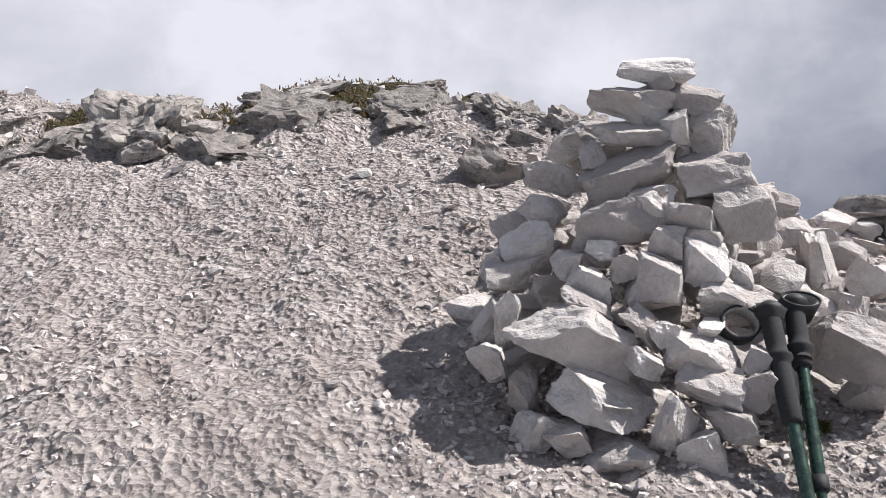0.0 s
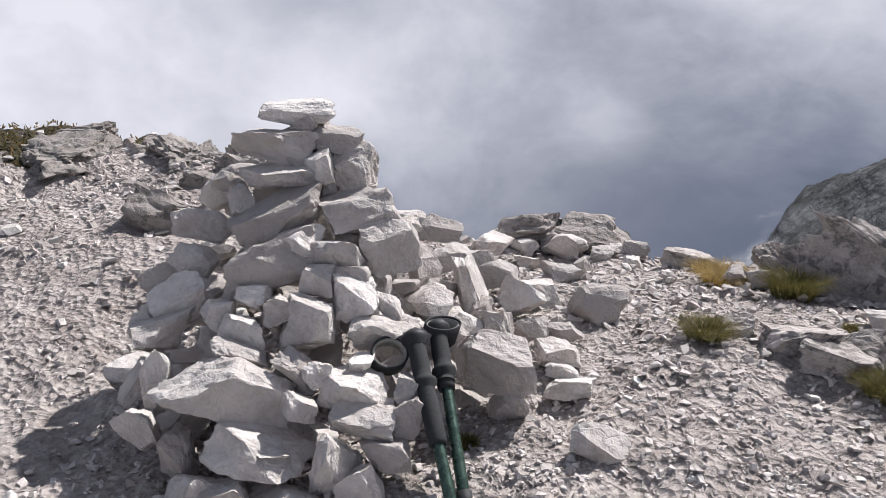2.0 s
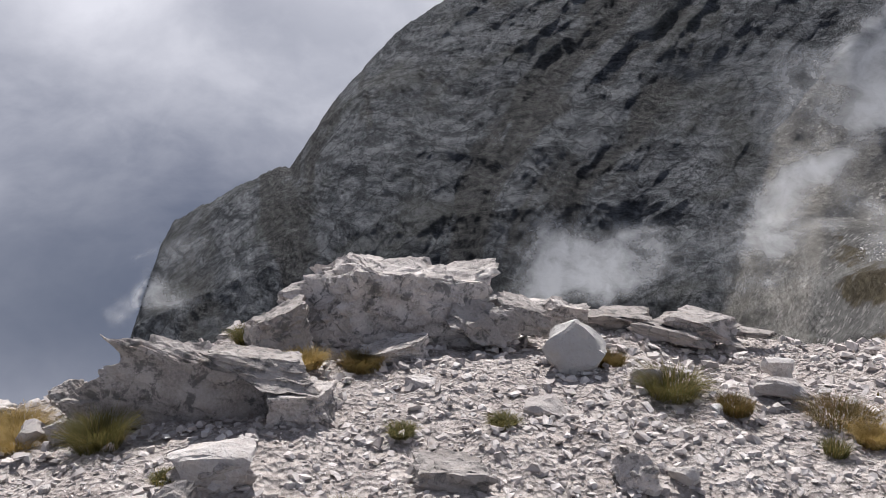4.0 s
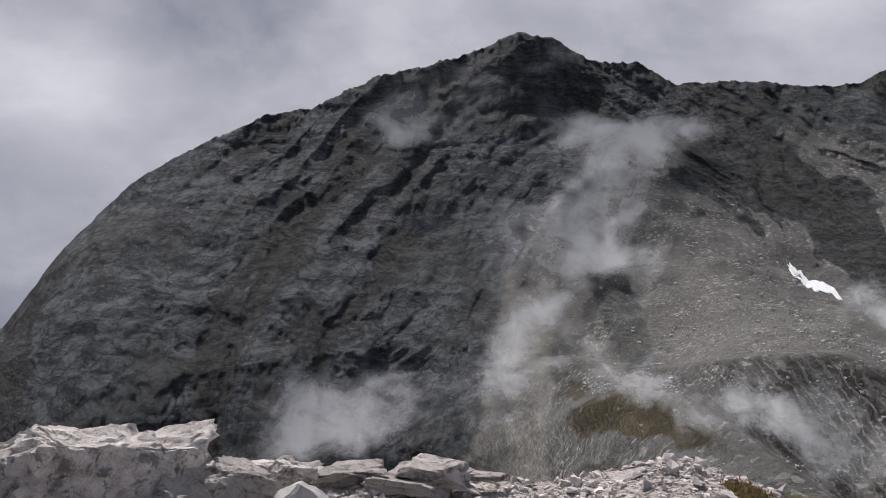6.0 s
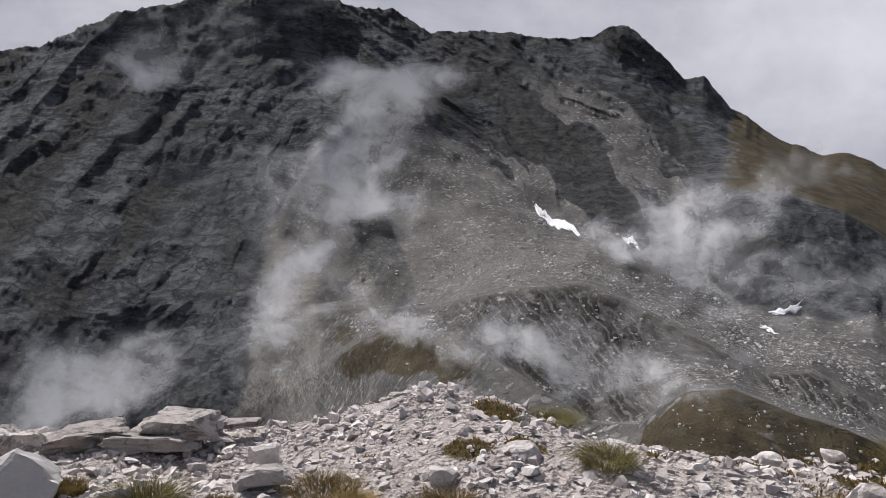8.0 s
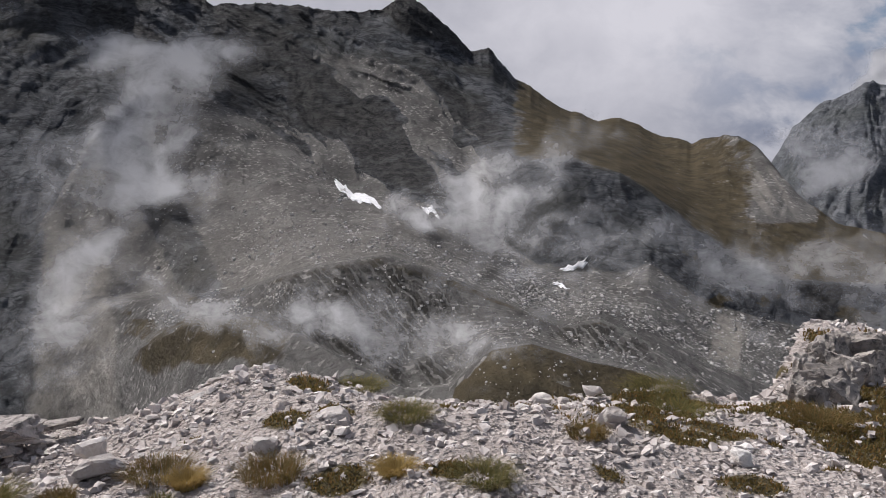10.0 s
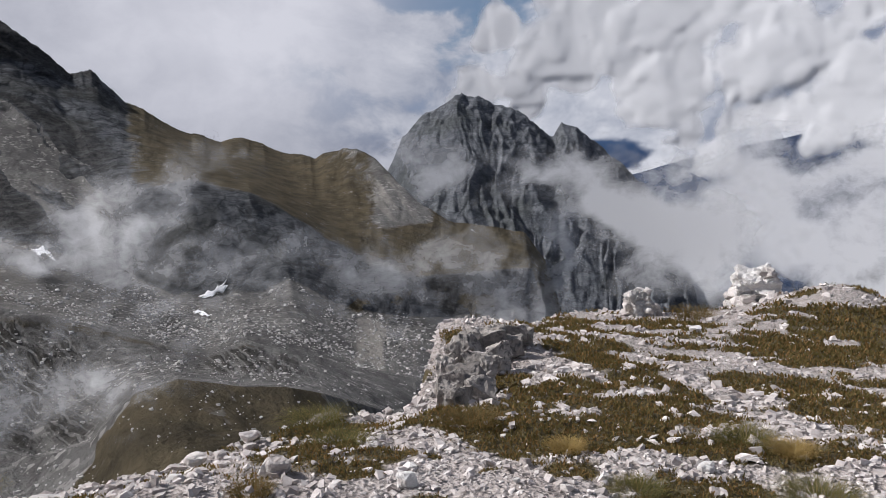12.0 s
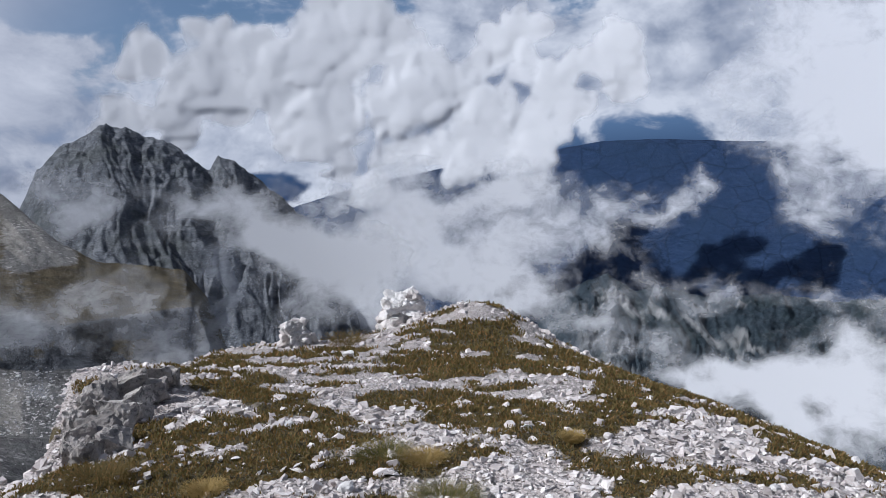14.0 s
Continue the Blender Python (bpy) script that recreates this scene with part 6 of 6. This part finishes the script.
# ---- heaped clouds over the valley
def heaped_cloud(a0, a1, e0, e1, r, banks, seed, label, relief=0.40):
    """A bank of cumulus: round heads that carry smaller and smaller ones, leaning back, ragged and thin at the rim."""
    rng = np.random.default_rng(seed)
    A, E = np.meshgrid(np.arange(a0, a1, 0.13), np.arange(e0, e1, 0.13))
    wa, we = A + 0.45 * fbm(A / 1.7, E / 1.7, 5, seed + 21, 0.6), E + 0.40 * fbm(A / 1.7, E / 1.6, 5, seed + 25, 0.6)
    heads = []
    for az, el, wide, tall, count in banks:
        for k in range(count):
            turn, far = rng.uniform(0, 2 * math.pi), math.sqrt(rng.random())
            heads.append((az + wide * far * math.cos(turn), el + tall * far * math.sin(turn), rng.uniform(-0.8, 0.8), tall * rng.uniform(0.6, 1.05)))
    for size, many in ((0.5, 7), (0.42, 6)):
        for x, y, z, q in list(heads):
            for k in range(many):
                turn = rng.uniform(-0.6, math.pi + 0.9)
                out = q * rng.uniform(0.5, 0.98)
                heads.append((x + out * math.cos(turn), y + out * math.sin(turn), z + 0.7 * math.sqrt(max(0, q * q - out * out)), q * size * rng.uniform(0.7, 1.15)))
    h, soft = np.full(A.shape, -3.0), np.zeros(A.shape)
    for x, y, z, q in heads:
        i0, i1 = np.searchsorted(A[0], (x - q - 1.2, x + q + 1.2))
        j0, j1 = np.searchsorted(E[:, 0], (y - q - 1.2, y + q + 1.2))
        d2 = ((wa[j0:j1, i0:i1] - x) ** 2 + (we[j0:j1, i0:i1] - y) ** 2) / (q * q)
        h[j0:j1, i0:i1] = np.maximum(h[j0:j1, i0:i1], z + q * np.sqrt(np.clip(1 - d2, 0, 1)) - 0.4 * q * np.clip(d2 - 1, 0, 1))
        soft[j0:j1, i0:i1] = np.maximum(soft[j0:j1, i0:i1], np.clip(1 - d2, 0, 1) * min(1.0, 0.45 + q))
    for k in range(5):
        h[1:-1, 1:-1] = (h[1:-1, 1:-1] * 2 + h[2:, 1:-1] + h[:-2, 1:-1] + h[1:-1, 2:] + h[1:-1, :-2]) / 6
        soft[1:-1, 1:-1] = (soft[1:-1, 1:-1] * 2 + soft[2:, 1:-1] + soft[:-2, 1:-1] + soft[1:-1, 2:] + soft[1:-1, :-2]) / 6
    rim = step(0, 4.0, np.minimum(A - a0, a1 - A)) * step(0, 2.0, np.minimum(E - e0, e1 - E))
    rr = r + 0.55 * r * np.radians(E - e0) - 0.10 * r * np.radians(A - a0) - relief * r * np.radians(h)
    x, y = polar(A, rr)
    V = np.stack([x, y, EYE.z + rr * np.tan(np.radians(E))], -1).reshape(-1, 3)
    cover = np.stack([soft * rim, (A - 90) / 100, E / 100, np.ones_like(h)], -1).reshape(-1, 4)
    tagged(new("cloud", mesh_of("cloud", V, grid_faces(*A.shape), CUMULUS, True, cover)), label, "cloud", kind="stuff")


heaped_cloud(134, 188, -6, 16, 2750,
             ((147, 6.3, 4.0, 1.6, 6), (149.5, 4.4, 2.4, 1.8, 5), (152.5, 5.8, 3.4, 2.4, 7), (159.5, 6.9, 2.6, 2.9, 8), (158.5, 2.2, 3.0, 2.4, 6), (164.5, 3.6, 3.4, 2.5, 8), (148, 2.6, 5, 1.4, 5), (154, 1.4, 3, 1.6, 4), (171, 6.4, 2.6, 1.5, 6),
              (176.3, 5.6, 2.8, 1.6, 6), (173, 3.2, 3.6, 1.4, 6), (179.6, 3.2, 1.8, 1.2, 4), (168.2, 0.4, 2.2, 1.8, 5), (159.6, -2.2, 1.8, 1.4, 4), (163.5, -1.0, 2.4, 1.4, 4), (169.5, -0.6, 3.2, 1.8, 7), (174.2, 1.4, 2.4, 1.2, 5)), 301,
             "heaped white cloud with grey shaded flanks over the valley")
fog_sheet("cloud_bank", 179, 222, -14, 20, 2500,
          [(189, 7.0, 3.6, 6, 0, 1.0), (194, 2.0, 4.6, 4.5, 0, 1.2), (188.8, -2.4, 2.2, 2.4, 0, 0.7), (199, -3.0, 6, 4.0, 0, 1.2), (202, 8, 8, 9, 0, 1.4), (190.5, -5.0, 2.0, 1.0, 0, 0.5), (186.2, 3.0, 1.4, 1.2, 0, 0.6)], FOG, "pale soft cloud bank standing over the valley")
fog_sheet("fog_bank", 148, 190, -19, 2, 1750,
          [(158, -5.4, 2.2, 2.0, 0, 0.9), (161.8, -6.4, 3.0, 2.4, 0, 1.3), (165.5, -9.0, 4.4, 3.2, 0, 1.5), (168.5, -3.8, 3.4, 1.8, 0, 0.95), (163, -3.6, 3.0, 1.6, 0, 0.9), (173.5, -5.6, 2.4, 1.3, 0, 0.7), (170.5, -7.4, 3.0, 1.8, 0, 0.9), (172, -11, 3.6, 2.2, 0, 1.1), (176.5, -13.8, 2.6, 1.5, 0, 0.75), (157.5, -11, 4, 3, 0, 1.2), (176, -7.4, 2.2, 1.2, 0, 0.7), (177.5, -5.0, 1.8, 1.2, 0, 0.7), (180.0, -5.4, 1.8, 1.0, 0, 0.9), (182.4, -4.2, 1.1, 1.3, 0, 0.9), (171.5, -3.2, 3.0, 1.4, 0, 0.8)],
          FOG, "bright soft fog welling up from the valley")
fog_sheet("fog_bank", 173, 218, -23, -8, 1150,
          [(182.5, -17.0, 3.2, 1.6, 0, 0.9), (186.5, -17.6, 3.4, 1.7, 0, 1.0), (190.5, -17.6, 3.6, 2.2, 0, 1.15), (194, -15.2, 2.6, 2.2, 0, 0.95), (196, -20, 6, 2.4, 0, 1.1), (184.2, -12.0, 1.6, 1.8, 0.4, 0.40), (178.5, -14.6, 3, 1.6, 0, 0.5), (202, -15, 5, 4, 0, 1.1), (187, -11.6, 4, 1.2, 0, 0.35), (180, -10.8, 3, 1.6, 0, 0.5), (192, -11.4, 3, 1.5, 0, 0.35)],
          FOG, "white fog drifting along the foot of the ridge")


# ---- boulders strewn over the hollow
def hollow_boulders():
    rng = np.random.default_rng(23)
    n = 60000
    az, t = rng.uniform(94, 147, n), rng.uniform(0.3, 4.95, n)
    patch = fbm(az / 3, t * 1.6, 4, 95)
    keep = 0.03 + 0.22 * step(-0.1, 0.5, patch)
    keep = np.maximum(keep, step(4.0, 4.02, t) * step(117, 120, az) * step(141, 137, az) * 0.55 * step(-0.5, 0.1, patch))
    keep = np.maximum(keep, step(4.0, 4.02, t) * step(4.6, 4.1, t) * step(97, 101, az) * 0.6)
    keep = keep * np.where((t < 1.1) & (az > 116.5) & (az < 132), 0.5, 1.0)
    keep = keep * np.where((t > 2.9) & (t < 4.0) | (t > 0.95) & (t < 2.0), 0.04, 1.0)
    ok = rng.random(n) < keep
    az, t = az[ok], t[ok]
    n = len(az)
    rr, z, _, _, q = mountain_face(az, t)
    x, y = polar(az, rr)
    size = rr * (0.0008 + 0.0024 * rng.random(n) ** 6)
    box = np.array([[i, j, k] for i in (-1, 1) for j in (-1, 1) for k in (-1, 1)], float) * 0.5
    v = (box[None] + rng.uniform(-0.27, 0.27, (n, 8, 3))) * size[:, None, None] * np.array([1.2, 1.2, 0.9])
    v = v + np.stack([x, y, z + 0.25 * size], -1)[:, None]
    quads = np.array([[0, 1, 3, 2], [4, 6, 7, 5], [0, 4, 5, 1], [2, 3, 7, 6], [1, 5, 7, 3], [0, 2, 6, 4]])
    f = (quads[None] + (np.arange(n) * 8)[:, None, None]).reshape(-1, 4)
    tagged(new("boulder_field", mesh_of("boulder_field", v.reshape(-1, 3), f, FAR_STONE, False)), "pale boulders strewn over the scree hollow", "boulders", kind="stuff")


hollow_boulders()


# ---- larger stones bedded in the gravel
def bedded_stones():
    rng = np.random.default_rng(17)
    kinds = [stone_mesh("stone", 700 + k, 1.0, 0.8, 0.55, STONE if k % 3 else PALE, 1, planes=9) for k in range(12)]
    done = 0
    while done < 280:
        az, r = rng.uniform(-30, 205), 0.85 * math.exp(rng.random() * math.log(6.0))
        x, y = polar(az, r)
        if outside(x, y) > 0 or math.hypot(x - 0.44, y - 1.56) < 0.65 or heath_cover(x, y) > 0.4:
            continue
        ob = part("stone", kinds[int(rng.integers(12))], ground)
        size = float(np.clip(r * rng.uniform(0.012, 0.026), 0.015, 0.08))
        ob.matrix_basis = pose(x, y, float(summit(x, y)) + 0.12 * size, rng.uniform(-20, 20), rng.uniform(-20, 20), rng.uniform(0, 360)) @ Matrix.Scale(size, 4)
        done += 1


bedded_stones()
